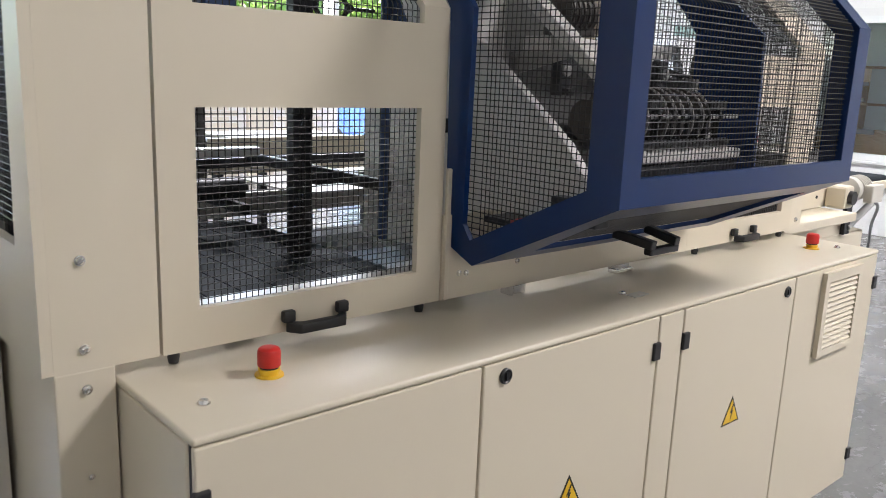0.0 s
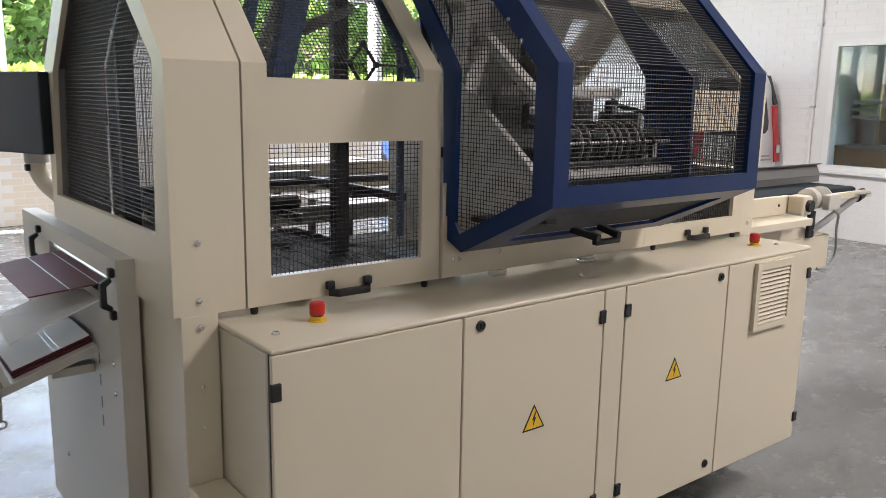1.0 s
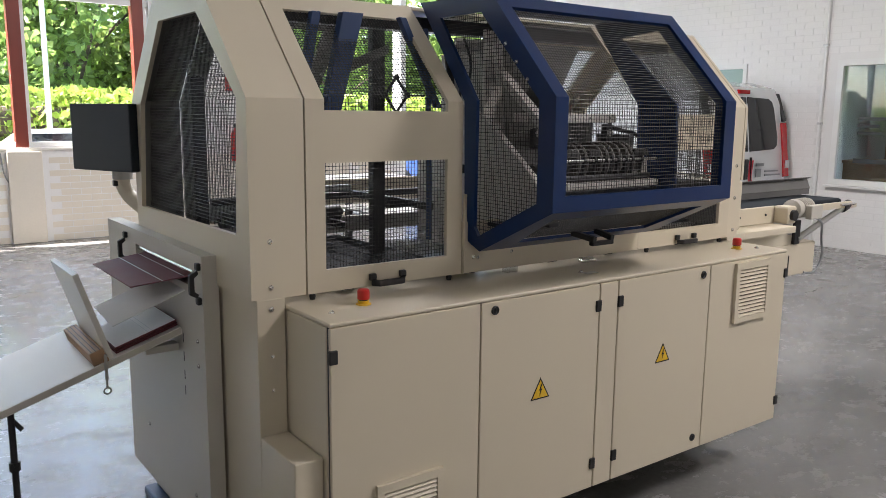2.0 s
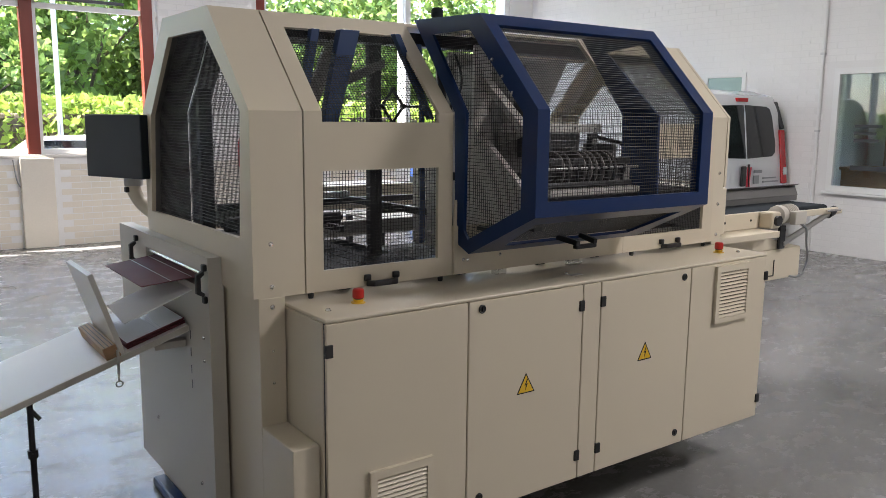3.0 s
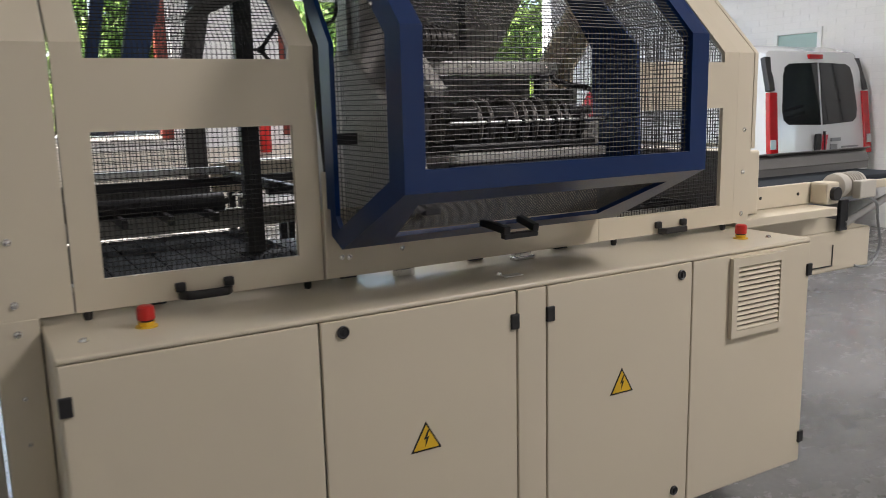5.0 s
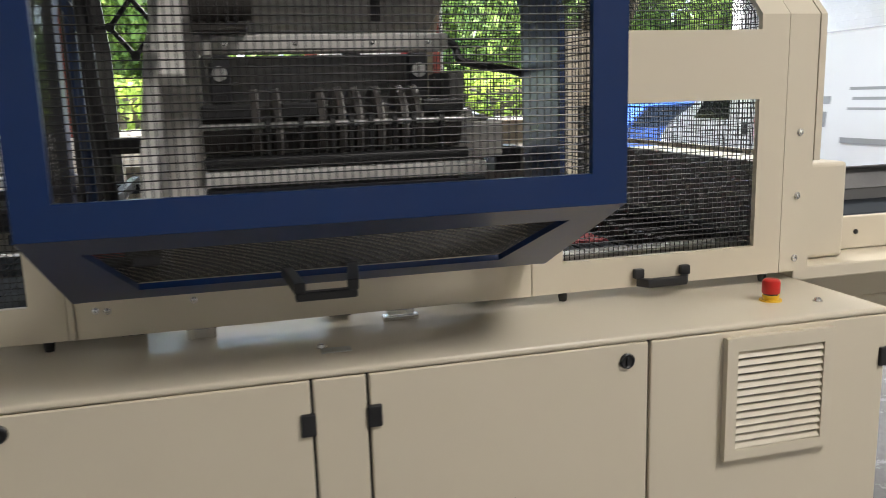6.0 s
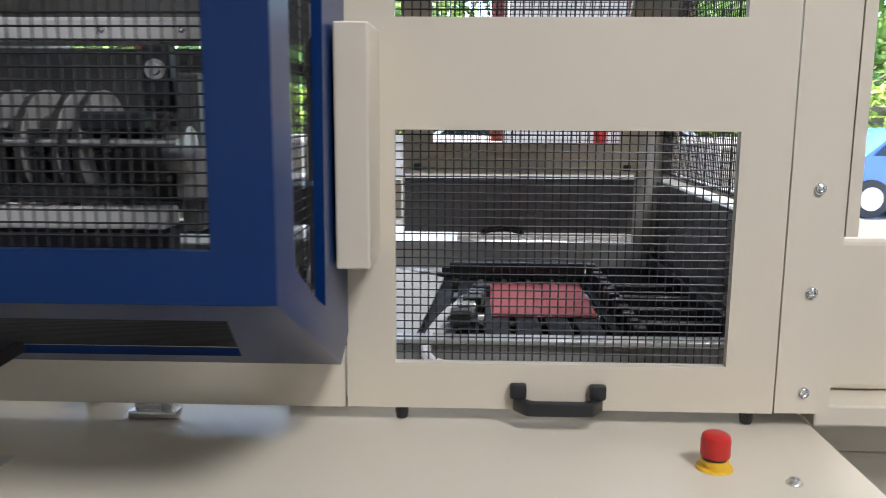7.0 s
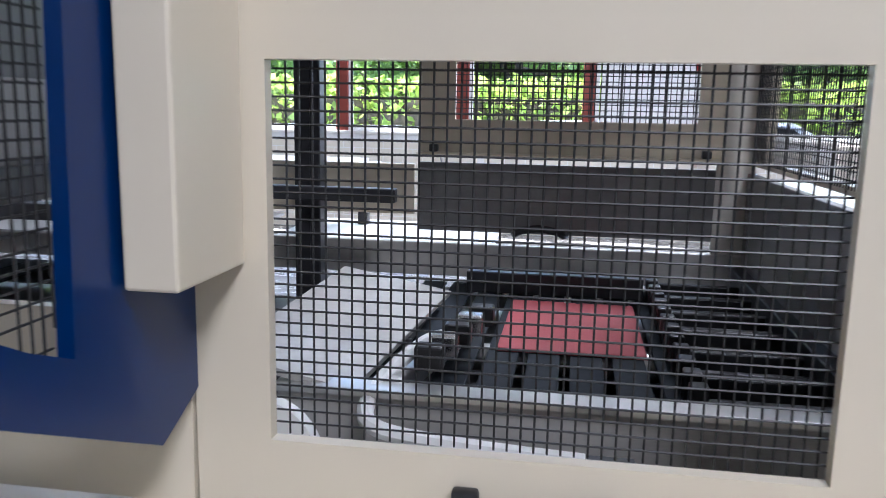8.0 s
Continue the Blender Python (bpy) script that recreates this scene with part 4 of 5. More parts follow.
arm("lift_arm", 1.6, (0.84, 2.05), (0.74, 1.60), 0.085, 0.06, 0.04, NAVYARM, "dark blue slanted arm")
arm("lift_arm", 1.64, (0.745, 2.05), (0.66, 1.60), 0.035, 0.03, 0.03, NAVYARM, "dark blue slanted arm")
arm("lift_arm", 1.6, (1.085, 2.05), (1.26, 1.72), 0.03, 0.025, 0.03, NAVYARM)
part("link_arm", slab(bmesh.new(), [(1.00, 1.9, 1.85), (1.05, 1.9, 1.86), (1.23, 1.9, 1.94), (1.23, 1.9, 1.975), (1.04, 1.9, 1.90)], -0.03, 0.003), GUIDE_AND_SHADE, machine)
part("upper_beam", boxed(0.58, 2.9, 1.78, 1.86, 2.03, 2.085, 0.004), DARK, machine)
# diamond linkage with cross bars
b = bmesh.new()
c = Vector((1.335, 1.976, 1.775))
tips = [c + Vector(v) for v in ((-0.058, 0, 0), (0, 0, 0.075), (0.058, 0, 0), (0, 0, -0.075))]
for i in range(4):
    tube(b, tips[i], tips[(i + 1) % 4], 0.007, 8)
    tube(b, tips[i] - Vector((0, 0.008, 0)), tips[i] + Vector((0, 0.008, 0)), 0.012, 10)
tube(b, tips[0] - Vector((0.06, 0, 0)), tips[0], 0.005, 8)
tube(b, tips[2], tips[2] + Vector((0.09, 0, 0)), 0.005, 8)
part("diamond_linkage", b, BLACK, machine, smooth=True)
# pneumatic hoses along the delivery bed
part("white_hose", hose(bmesh.new(), [(2.60, 1.55, 1.09), (2.45, 1.545, 1.10), (2.34, 1.55, 1.115), (2.33, 1.62, 1.14), (2.37, 1.72, 1.17), (2.40, 1.82, 1.16)], 0.011), PAPER, machine, smooth=True)
part("guide_strip", slab(bmesh.new(), [(2.325, 1.62, 1.15), (2.36, 1.62, 1.15), (2.42, 1.95, 1.15), (2.385, 1.95, 1.15)], 0.03, 0.003), STEEL, machine)
for k in range(5):
    y = 1.66 + 0.06 * k
    part("valve", boxed(2.37 + 0.011 * k, 2.41 + 0.011 * k, y, y + 0.03, 1.151, 1.185, 0.004), CHROME if k % 2 else BLACK, machine)
part("tilted_tray", slab(bmesh.new(), [(2.12, 1.60, 1.18), (2.30, 1.60, 1.14), (2.34, 2.2, 1.14), (2.12, 2.2, 1.18)], 0.01), PLATE, machine)
part("white_cam", lathe(bmesh.new(), (2.22, 1.50, 1.09), (0, -1, 0), [(0, 0.075), (0.02, 0.075), (0.022, 0.06)], 32), PAPER, machine, smooth=True)

# sheet trays behind the infeed
for xa_, xb_, ya_, yb_, z in ((1.72, 2.36, 2.62, 3.2, 1.13), (1.40, 1.98, 2.66, 3.1, 1.335), (1.42, 1.70, 2.70, 3.0, 1.24)):
    tr = part("sheet_tray", boxed(xa_, xb_, ya_, yb_, z - 0.012, z, 0.003), ALU, machine, "tray with white paper behind the machine")
    part("paper", boxed(xa_ + 0.03, xb_ - 0.03, ya_ + 0.02, yb_ - 0.04, z + 0.0003, z + 0.012, 0.001), PAPER, tr)
    for x in (xa_ + 0.03, xb_ - 0.06):
        part("tray_leg", boxed(x, x + 0.03, yb_ - 0.06, yb_ - 0.03, 0, z - 0.0125), DARK, tr)

# red cover lying on the delivery belts
cover = thing("book_cover", 2.58, 2.1, 1.104, "red cloth book cover lying on the delivery belts", "book cover")
part("cloth", boxed(2.458, 2.705, 1.93, 2.29, 1.104, 1.1065, 0.0008), REDCLOTH, cover)
for x0, x1 in ((2.461, 2.566), (2.597, 2.702)):
    part("board", boxed(x0, x1, 1.934, 2.286, 1.1066, 1.1092, 0.0008), REDCLOTH, cover)
part("spine_strip", boxed(2.574, 2.589, 1.934, 2.286, 1.1066, 1.1086, 0.0006), REDCLOTH, cover)

# feeder door at the infeed end
FX, FXB, FY0, FY1, FZ0, FZ1 = 0.325, 0.382, 1.635, 2.83, 0.15, 1.212
SY0, SY1, SZ0, SZ1 = 1.735, 2.41, 1.09, 1.152
b = grid_plate(bmesh.new(), [FY1, 2.6, SY1, SY0, FY0], [FZ0, 0.81, SZ0, SZ1, FZ1], {(2, 2), (0, 0)}, lambda u, v: (FX, u, v), lambda u, v: (FXB, u, v))
# Greyer than the housing, to carry the shade on this end.
door = part("feeder_door", b, GREYBEIGE, machine, "feeder door with a delivery slot, greyed for its shaded side")
part("slot_roller", tube(bmesh.new(), (FX + 0.02, SY0, 1.135), (FX + 0.02, SY1, 1.135), 0.012, 16), CHROME, door, smooth=True)
# Black sheet stands for the darkness inside the slot opening.
part("slot_dark_sheet", boxed(FXB - 0.006, FXB - 0.001, SY0, SY1, SZ0, SZ1), BLACK, door)
for y in (1.655, 2.53):
    b = bmesh.new()
    for z in (1.055, 1.175):
        box(b, FX - 0.016, FX, y - 0.013, y + 0.013, z - 0.013, z + 0.013, 0.004)
    slab(b, [(FX - 0.012, y - 0.01, 1.165), (FX - 0.04, y - 0.01, 1.15), (FX - 0.04, y - 0.01, 1.08), (FX - 0.012, y - 0.01, 1.065), (FX - 0.008, y - 0.01, 1.08), (FX - 0.027, y - 0.01, 1.09), (FX - 0.027, y - 0.01, 1.14), (FX - 0.008, y - 0.01, 1.15)], 0.02, 0.003)
    part("handle", b, BLACK, door, "black plastic bow handle")
for y, z in ((1.70, 0.90), (1.70, 0.81), (1.78, 0.29), (2.33, 0.39), (2.62, 0.99)):
    part("bolt", bolt(bmesh.new(), (FX, y, z), (-1, 0, 0), 0.007), CHROME, door, smooth=True)
for z in (0.66, 0.72, 0.79, 0.86):
    part("slit", boxed(FX - 0.001, FX + 0.002, 1.852, 1.858, z, z + 0.035), BLACK, door)
for z in (0.35, 1.12):
    part("hinge_block", boxed(FXB, X0 - 0.0005, 1.66, 1.70, z, z + 0.05, 0.003), DARK, door)
part("base_rail", boxed(0.33, 0.392, 1.9, 2.5, 0.0, 0.045, 0.012), BLUE, machine, "dark blue base bar on the floor")

# operator panel on the far side
panel = thing("operator_panel", 0.3, 2.66, 1.2, "dark blue-black operator panel on a beige swivel arm", "control panel")
b = slab(bmesh.new(), [(0.385, 2.475, 1.442), (0.232, 2.82, 1.442), (0.232, 2.82, 1.725), (0.385, 2.475, 1.725)], 0.05, 0.006)
part("screen_case", b, SCREEN, panel)
part("swivel_arm", hose(bmesh.new(), [(0.36, 2.68, 1.444), (0.36, 2.68, 1.38), (0.385, 2.66, 1.32), (0.42, 2.58, 1.27), (0.43, 2.52, 1.22)], 0.032, 14), BEIGE, panel, smooth=True)
part("arm_collar", tube(bmesh.new(), (0.36, 2.68, 1.40), (0.36, 2.68, 1.441), 0.042, 18), PLATE, panel, smooth=True)
part("knob", boxed(0.318, 0.335, 2.66, 2.69, 1.37, 1.395, 0.003), BLACK, panel)

# ---- control cabinet along the front ----
CX0, CX1, CY, CZ0, CZ1 = 0.4955, 2.955, 1.055, 0.235, 1.08
cab = thing("control_cabinet", 1.80, 1.2, CZ0, "long beige control cabinet with doors along the machine front", "cabinet")
part("body", boxed(CX0, CX1, CY + 0.022, 1.398, CZ0, CZ1 - 0.016, 0.004), BEIGE, cab)
part("top_cover", boxed(CX0, CX1, CY - 0.001, 1.47, CZ1 - 0.0155, CZ1 - 0.0005, 0.006, seg=3), BEIGE, cab, smooth=True)
# Black strip stands for the shade in the gaps between the doors.
part("shadow_gap", boxed(CX0 + 0.004, CX1 - 0.004, CY + 0.014, CY + 0.0215, CZ0 + 0.004, CZ1 - 0.0165), BLACK, cab)
SEAMS = [CX0, 1.079, 1.667, 1.772, 2.361, CX1]
doors = []
for xa, xb in zip(SEAMS, SEAMS[1:]):
    name = "door" if xb - xa > 0.2 and xa > 1 and xb < 2.5 else "front_panel"
    doors.append(part(name, boxed(xa + 0.003, xb - 0.003, CY, CY + 0.0135, CZ0, CZ1 - 0.0168, 0.0035), BEIGE_DOOR, cab))


def lock(d, x, z):
    b = lathe(bmesh.new(), (x, CY, z), (0, -1, 0), [(0, 0.0165), (0.004, 0.0165), (0.006, 0.014), (0.003, 0.011)], 24)
    ob = part("lock", b, BLACK, d, "black quarter-turn lock", smooth=True)
    part("key_slot", boxed(x - 0.002, x + 0.002, CY - 0.0065, CY - 0.003, z - 0.008, z + 0.008), DARK, d)


def hinge(d, x, z):
    part("hinge", boxed(x - 0.014, x + 0.014, CY - 0.007, CY + 0.006, z - 0.022, z + 0.022, 0.003), BLACK, d, "black hinge block")


for x, z in ((1.14, 1.032), (1.14, 0.296)):
    lock(doors[1], x, z)
for x, z in ((2.309, 1.027), (2.300, 0.292)):
    lock(doors[3], x, z)
for d, x, z in ((0, CX0 + 0.012, 0.973), (0, CX0 + 0.012, 0.33), (1, 1.658, 0.977), (1, 1.658, 0.337), (3, 1.783, 0.98), (3, 1.783, 0.34), (4, CX1 - 0.005, 0.965), (4, CX1 - 0.005, 0.33)):
    hinge(doors[d], x, z)


def warning_triangle(d, x, z_top):
    h, w = 0.082, 0.047
    tri = lambda s, y: [(x - w * s, y, z_top - h * (0.667 + 0.333 * s)), (x + w * s, y, z_top - h * (0.667 + 0.333 * s)), (x, y, z_top - h * 0.667 * (1 - s))]
    lab = part("warning_label", slab(bmesh.new(), tri(1.0, CY - 0.0012), 0.001), LABELBLACK, d, "black edged yellow high voltage warning triangle")
    part("yellow_field", slab(bmesh.new(), tri(0.82, CY - 0.0018), 0.0005), YELLOW, lab)
    zc = z_top - 0.05
    pts = [(0.006, 0.026), (-0.010, 0.0), (-0.001, 0.002), (-0.005, -0.022), (0.011, 0.008), (0.002, 0.006), (0.012, 0.026)]
    part("lightning_bolt", slab(bmesh.new(), [(x + px * 0.8, CY - 0.0026, zc + pz) for px, pz in pts], 0.0005), LABELBLACK, lab)


warning_triangle(doors[1], 1.365, 0.748)
warning_triangle(doors[3], 2.061, 0.765)


def grille(d, xa, xb, z0, z1):
    b = ring(bmesh.new(), [(xa, CY - 0.016, z0), (xb, CY - 0.016, z0), (xb, CY - 0.016, z1), (xa, CY - 0.016, z1)],
             [(xa + 0.026, CY - 0.016, z0 + 0.024), (xb - 0.026, CY - 0.016, z0 + 0.024), (xb - 0.026, CY - 0.016, z1 - 0.03), (xa + 0.026, CY - 0.016, z1 - 0.03)], 0.0155)
    g = part("grille", b, BEIGE, d, "beige louvred ventilation grille")
    # Dark sheet draws the shadow lines between the slats.
    part("grille_shade_backing", boxed(xa + 0.026, xb - 0.026, CY - 0.004, CY - 0.0005, z0 + 0.024, z1 - 0.03), DARK, g)
    n = 13
    step = (z1 - z0 - 0.054) / n
    for k in range(n):
        z = z0 + 0.024 + k * step
        part("slat", slab(bmesh.new(), [(xa + 0.0265, CY - 0.015, z + 0.002), (xb - 0.0265, CY - 0.015, z + 0.002), (xb - 0.0265, CY - 0.007, z + step * 0.78), (xa + 0.0265, CY - 0.007, z + step * 0.78)], 0.002), BEIGE, g)


grille(doors[4], 2.535, 2.803, 0.778, 1.052)
grille(doors[0], 0.655, 0.917, 0.255, 0.523)
for x, y in ((0.565, 1.165), (2.845, 1.15), (1.704, 1.197)):
    part("screw", bolt(bmesh.new(), (x, y, CZ1 - 0.0005), (0, 0, 1), 0.009), CHROME, cab, smooth=True)
part("screw_plate", boxed(1.70, 1.76, 1.155, 1.185, CZ1 - 0.001, CZ1 + 0.002, 0.001), STEEL, cab)
b = boxed(1.86, 1.94, 1.335, 1.365, CZ1, CZ1 + 0.012, 0.003)
part("latch", b, CHROME, cab)
for x in (0.75, 1.3, 1.75, 2.1, 2.6):
    part("mount_block", boxed(x, x + 0.05, 1.43, 1.469, CZ1 - 0.0004, ZB + 0.03), DARK, machine)


def emergency_stop(x, y):
    z = CZ1 - 0.0003
    e = part("emergency_stop", lathe(bmesh.new(), (x, y, z), (0, 0, 1), [(0, 0.0255), (0.002, 0.0255), (0.003, 0.025)], 32), YELLOW, cab, "red emergency stop button on a yellow disc", smooth=True)
    part("collar", lathe(bmesh.new(), (x, y, z + 0.003), (0, 0, 1), [(0, 0.017), (0.006, 0.017), (0.0062, 0.019), (0.011, 0.019)], 28), YELLOW, e, smooth=True)
    part("neck", lathe(bmesh.new(), (x, y, z + 0.0141), (0, 0, 1), [(0, 0.0165), (0.004, 0.0165)], 28), BLACK, e, smooth=True)
    part("button", lathe(bmesh.new(), (x, y, z + 0.0182), (0, 0, 1), [(0, 0.0195), (0.002, 0.0205), (0.024, 0.0205), (0.03, 0.019), (0.033, 0.0155), (0.034, 0.01), (0.034, 0.0)], 32), RED, e, "red mushroom button", smooth=True)


emergency_stop(0.71, 1.215)
emergency_stop(2.752, 1.195)

# ---- outfeed conveyor ----
conv = thing("outfeed_conveyor", 3.7, 1.9, 0, "beige outfeed conveyor with a dark belt and gear motor", "conveyor")
part("cover_box", boxed(2.9735, 3.19, 1.47, 2.4, 1.10, 1.365, 0.012, seg=3), BEIGE, conv)
part("cover_table", boxed(2.9735, 3.62, 1.40, 2.4, 1.062, 1.0985, 0.004), BEIGE, conv)
part("side_rail", boxed(3.20, 3.66, 1.55, 1.575, 1.10, 1.195, 0.004), BEIGE, conv)
part("side_rail", boxed(3.66, 4.62, 1.60, 1.62, 1.125, 1.165, 0.003), BEIGE, conv)
part("side_rail", boxed(3.2, 4.62, 2.3, 2.32, 1.10, 1.195, 0.003), BEIGE, conv)
part("belt", boxed(3.21, 4.55, 1.63, 2.29, 1.14, 1.185, 0.02, seg=3), BELT, conv, "dark conveyor belt")
part("belt_roller", tube(bmesh.new(), (3.215, 1.58, 1.155), (3.215, 2.29, 1.155), 0.03, 20), CHROME, conv, smooth=True)
b = bmesh.new()
slab(b, [(3.2, 1.90, 1.186), (4.62, 1.90, 1.186), (4.62, 1.90, 1.225), (3.2, 1.90, 1.225)], 0.006)
slab(b, [(3.2, 1.895, 1.225), (4.62, 1.895, 1.225), (4.635, 1.93, 1.285), (3.2, 1.93, 1.285)], 0.005)
slab(b, [(3.2, 1.93, 1.285), (4.635, 1.93, 1.285), (4.64, 1.90, 1.296), (3.2, 1.90, 1.296)], 0.004)
part("paper_guide", b, GUIDE_AND_SHADE, conv, "folded aluminium side guide")
part("lower_box", boxed(2.9735, 4.115, 1.55, 2.3, 0.76, 0.955, 0.01), BEIGE, conv)
b = bmesh.new()
slab(b, [(2.9735, 1.552, 0.956), (4.08, 1.552, 0.956), (3.6, 1.552, 1.061), (2.9735, 1.552, 1.061)], 0.6)
part("sloped_cover", b, BEIGE, conv)
part("cover_slot", boxed(3.62, 3.82, 1.545, 1.549, 0.79, 0.795), BLACK, conv)
part("cover_slot", boxed(3.82, 3.825, 1.545, 1.549, 0.79, 0.89), BLACK, conv)
part("junction_box", boxed(4.116, 4.15, 1.58, 1.64, 0.83, 0.89, 0.005), PLATE, conv)
for x, y in ((3.1, 1.75), (3.1, 2.2), (3.9, 2.25)):
    part("leg", boxed(x - 0.025, x + 0.025, y - 0.025, y + 0.025, 0.0, 0.761, 0.004), BEIGE, conv)
motor = part("gear_motor", lathe(bmesh.new(), (3.72, 1.50, 1.175), (1, 0.1, 0.02), [(0, 0.03), (0.01, 0.055), (0.05, 0.058), (0.06, 0.05), (0.18, 0.05), (0.185, 0.054), (0.21, 0.05), (0.215, 0.03)], 26), GREYBEIGE, conv, "pale grey gear motor", smooth=True)
part("gear_case", boxed(3.63, 3.72, 1.46, 1.55, 1.10, 1.20, 0.012), BEIGE, motor)
part("shaft_cover", tube(bmesh.new(), (3.675, 1.44, 1.15), (3.675, 1.46, 1.15), 0.03, 24), BLACK, motor, smooth=True)
part("terminal_box", boxed(3.80, 3.92, 1.415, 1.455, 1.12, 1.2, 0.006), GREYBEIGE, motor)
for k in range(6):
    part("cooling_rib", lathe(bmesh.new(), (3.80 + k * 0.02, 1.508 + k * 0.002, 1.176), (1, 0.1, 0.02), [(0, 0.051), (0.001, 0.057), (0.006, 0.057), (0.007, 0.051)], 26), GREYBEIGE, motor, smooth=True)
for x in (3.30, 3.55):
    part("screw", tube(bmesh.new(), (x, 1.546, 1.15), (x, 1.5505, 1.15), 0.007, 12), BLACK, conv)
part("damper", tube(bmesh.new(), (3.88, 1.54, 0.985), (4.60, 1.63, 1.135), 0.018, 14), STEEL, conv, "steel gas spring", smooth=True)
part("damper_tip", tube(bmesh.new(), (4.53, 1.62, 1.122), (4.63, 1.632, 1.142), 0.03, 16), BLACK, conv, smooth=True)
part("bracket", boxed(3.84, 3.90, 1.53, 1.55, 0.956, 1.10, 0.004), DARK, conv)
part("end_bracket", boxed(4.56, 4.68, 1.60, 1.65, 1.12, 1.15, 0.004), BEIGE, conv)
part("tension_bolt", tube(bmesh.new(), (4.45, 1.585, 1.15), (4.62, 1.585, 1.15), 0.008, 10), CHROME, conv, smooth=True)
part("motor_cable", hose(bmesh.new(), [(3.9, 1.44, 1.12), (4.0, 1.46, 1.08), (4.12, 1.52, 0.98), (4.2, 1.55, 0.86), (4.17, 1.555, 0.78), (4.09, 1.548, 0.758), (4.0, 1.548, 0.77)], 0.007), GRAPHIC, conv, "thin grey cable", smooth=True)

# ---- delivery table at the infeed end ----
TS = 0.325
tz = lambda x: 0.918 + TS * (x - 0.33)
table = thing("sloping_table", -0.35, 2.15, 0, "sloping white laminate delivery table on thin steel legs", "table")
b = slab(bmesh.new(), [(-1.7, 1.87, tz(-1.7)), (0.322, 1.87, tz(0.322)), (0.322, 2.43, tz(0.322)), (-1.7, 2.43, tz(-1.7))], 0.026, 0.002)
part("tabletop", b, BOARD, table)
part("edge_strip", slab(bmesh.new(), [(-1.7, 1.8685, tz(-1.7) - 0.024), (0.322, 1.8685, tz(0.322) - 0.024), (0.322, 1.8685, tz(0.322) - 0.002), (-1.7, 1.8685, tz(-1.7) - 0.002)], 0.001), GREYBEIGE, table)
part("support_bracket", boxed(0.20, 0.322, 1.9, 1.95, 0.82, tz(0.2) - 0.028, 0.003), GREYBEIGE, table)
for x, ys in ((-0.25, (1.89,)), (-1.45, (1.9, 2.38))):
    for y in ys:
        leg = part("leg", tube(bmesh.new(), (x, y, 0.0), (x, y, tz(x) - 0.03), 0.011, 12), DARK, table, smooth=True)
        part("clamp_collar", tube(bmesh.new(), (x, y, tz(x) - 0.23), (x, y, tz(x) - 0.20), 0.018, 12), BLACK, leg, smooth=True)
        part("wing_screw", tube(bmesh.new(), (x, y, tz(x) - 0.215), (x - 0.01, y - 0.03, tz(x) - 0.205), 0.005, 8), DARK, leg)
part("brace", tube(bmesh.new(), (-0.25, 1.9, tz(-0.25) - 0.05), (-0.22, 1.88, tz(-0.25) - 0.09), 0.008, 10), BLACK, table)

stop = thing("stop_board", 0.0, 2.1, tz(0.05), "upright white board with a beech rail clamped to the table", "stop board")
up = Vector((-TS, 0, 1)).normalized()
al = Vector((1, 0, TS)).normalized()
o = Vector((0.085, 1.875, tz(0.085)))
b = slab(bmesh.new(), [o, o + Vector((0, 0.36, 0)), o + Vector((0, 0.36, 0)) + up * 0.33, o + up * 0.33], 0.02, 0.002)
part("board", b, BOARD, stop)
o2 = o - al * 0.022
b = slab(bmesh.new(), [o2 + up * 0.05, o2 + up * 0.05 + Vector((0, 0.40, 0)), o2 - al * 0.05 + up * 0.05 + Vector((0, 0.40, 0)), o2 - al * 0.05 + up * 0.05], 0.049, 0.002)
part("rail", b, WOOD, stop, "beech rail")
for k in range(3):
    w = o2 + up * 0.0505 - al * (0.01 + 0.014 * k)
    part("rail_groove", slab(bmesh.new(), [w, w + Vector((0, 0.4, 0)), w - al * 0.003 + Vector((0, 0.4, 0)), w - al * 0.003], 0.0003), LABELBLACK, stop)
cl = o2 - al * 0.012
b = tube(bmesh.new(), cl + Vector((0, -0.012, 0.03)), cl + Vector((0, -0.012, -0.06)), 0.006, 10)
tube(b, cl + Vector((0, -0.012, -0.06)), cl + Vector((0, -0.014, -0.09)), 0.004, 8)
clamp = part("screw_clamp", b, STEEL, stop, "small steel screw clamp", smooth=True)
ringpts = [cl + Vector((0.012 * math.sin(a), -0.014, -0.101 + 0.011 * math.cos(a))) for a in (2 * math.pi * i / 10 for i in range(11))]
part("clamp_ring", hose(bmesh.new(), ringpts, 0.003, 6, 3), STEEL, clamp, smooth=True)
part("clamp_nut", tube(bmesh.new(), cl + Vector((0, -0.014, 0.012)), cl + Vector((0, -0.003, 0.012)), 0.012, 6), WOOD, clamp)

stack = thing("cover_stack", 0.2, 2.05, tz(0.2), "small stack of wine red book covers, white side up", "book covers")
for k in range(4):
    c0 = Vector((0.098 + 0.002 * (k % 2), 1.90 + 0.004 * (k % 3), tz(0.098))) + up * (0.001 + 0.0062 * k)
    sheet = slab(bmesh.new(), [c0 + up * 0.005, c0 + al * 0.235 + up * 0.005, c0 + al * 0.235 + Vector((0, 0.3, 0)) + up * 0.005, c0 + Vector((0, 0.3, 0)) + up * 0.005], 0.005, 0.0008)
    part("cover_sheet", sheet, DARKRED, stack)
c0 = c0 + up * 0.0056
part("paper_face", slab(bmesh.new(), [c0 + al * 0.004, c0 + al * 0.231, c0 + al * 0.231 + Vector((0, 0.296, 0)), c0 + al * 0.004 + Vector((0, 0.296, 0))], 0.0004), PAPER, stack)
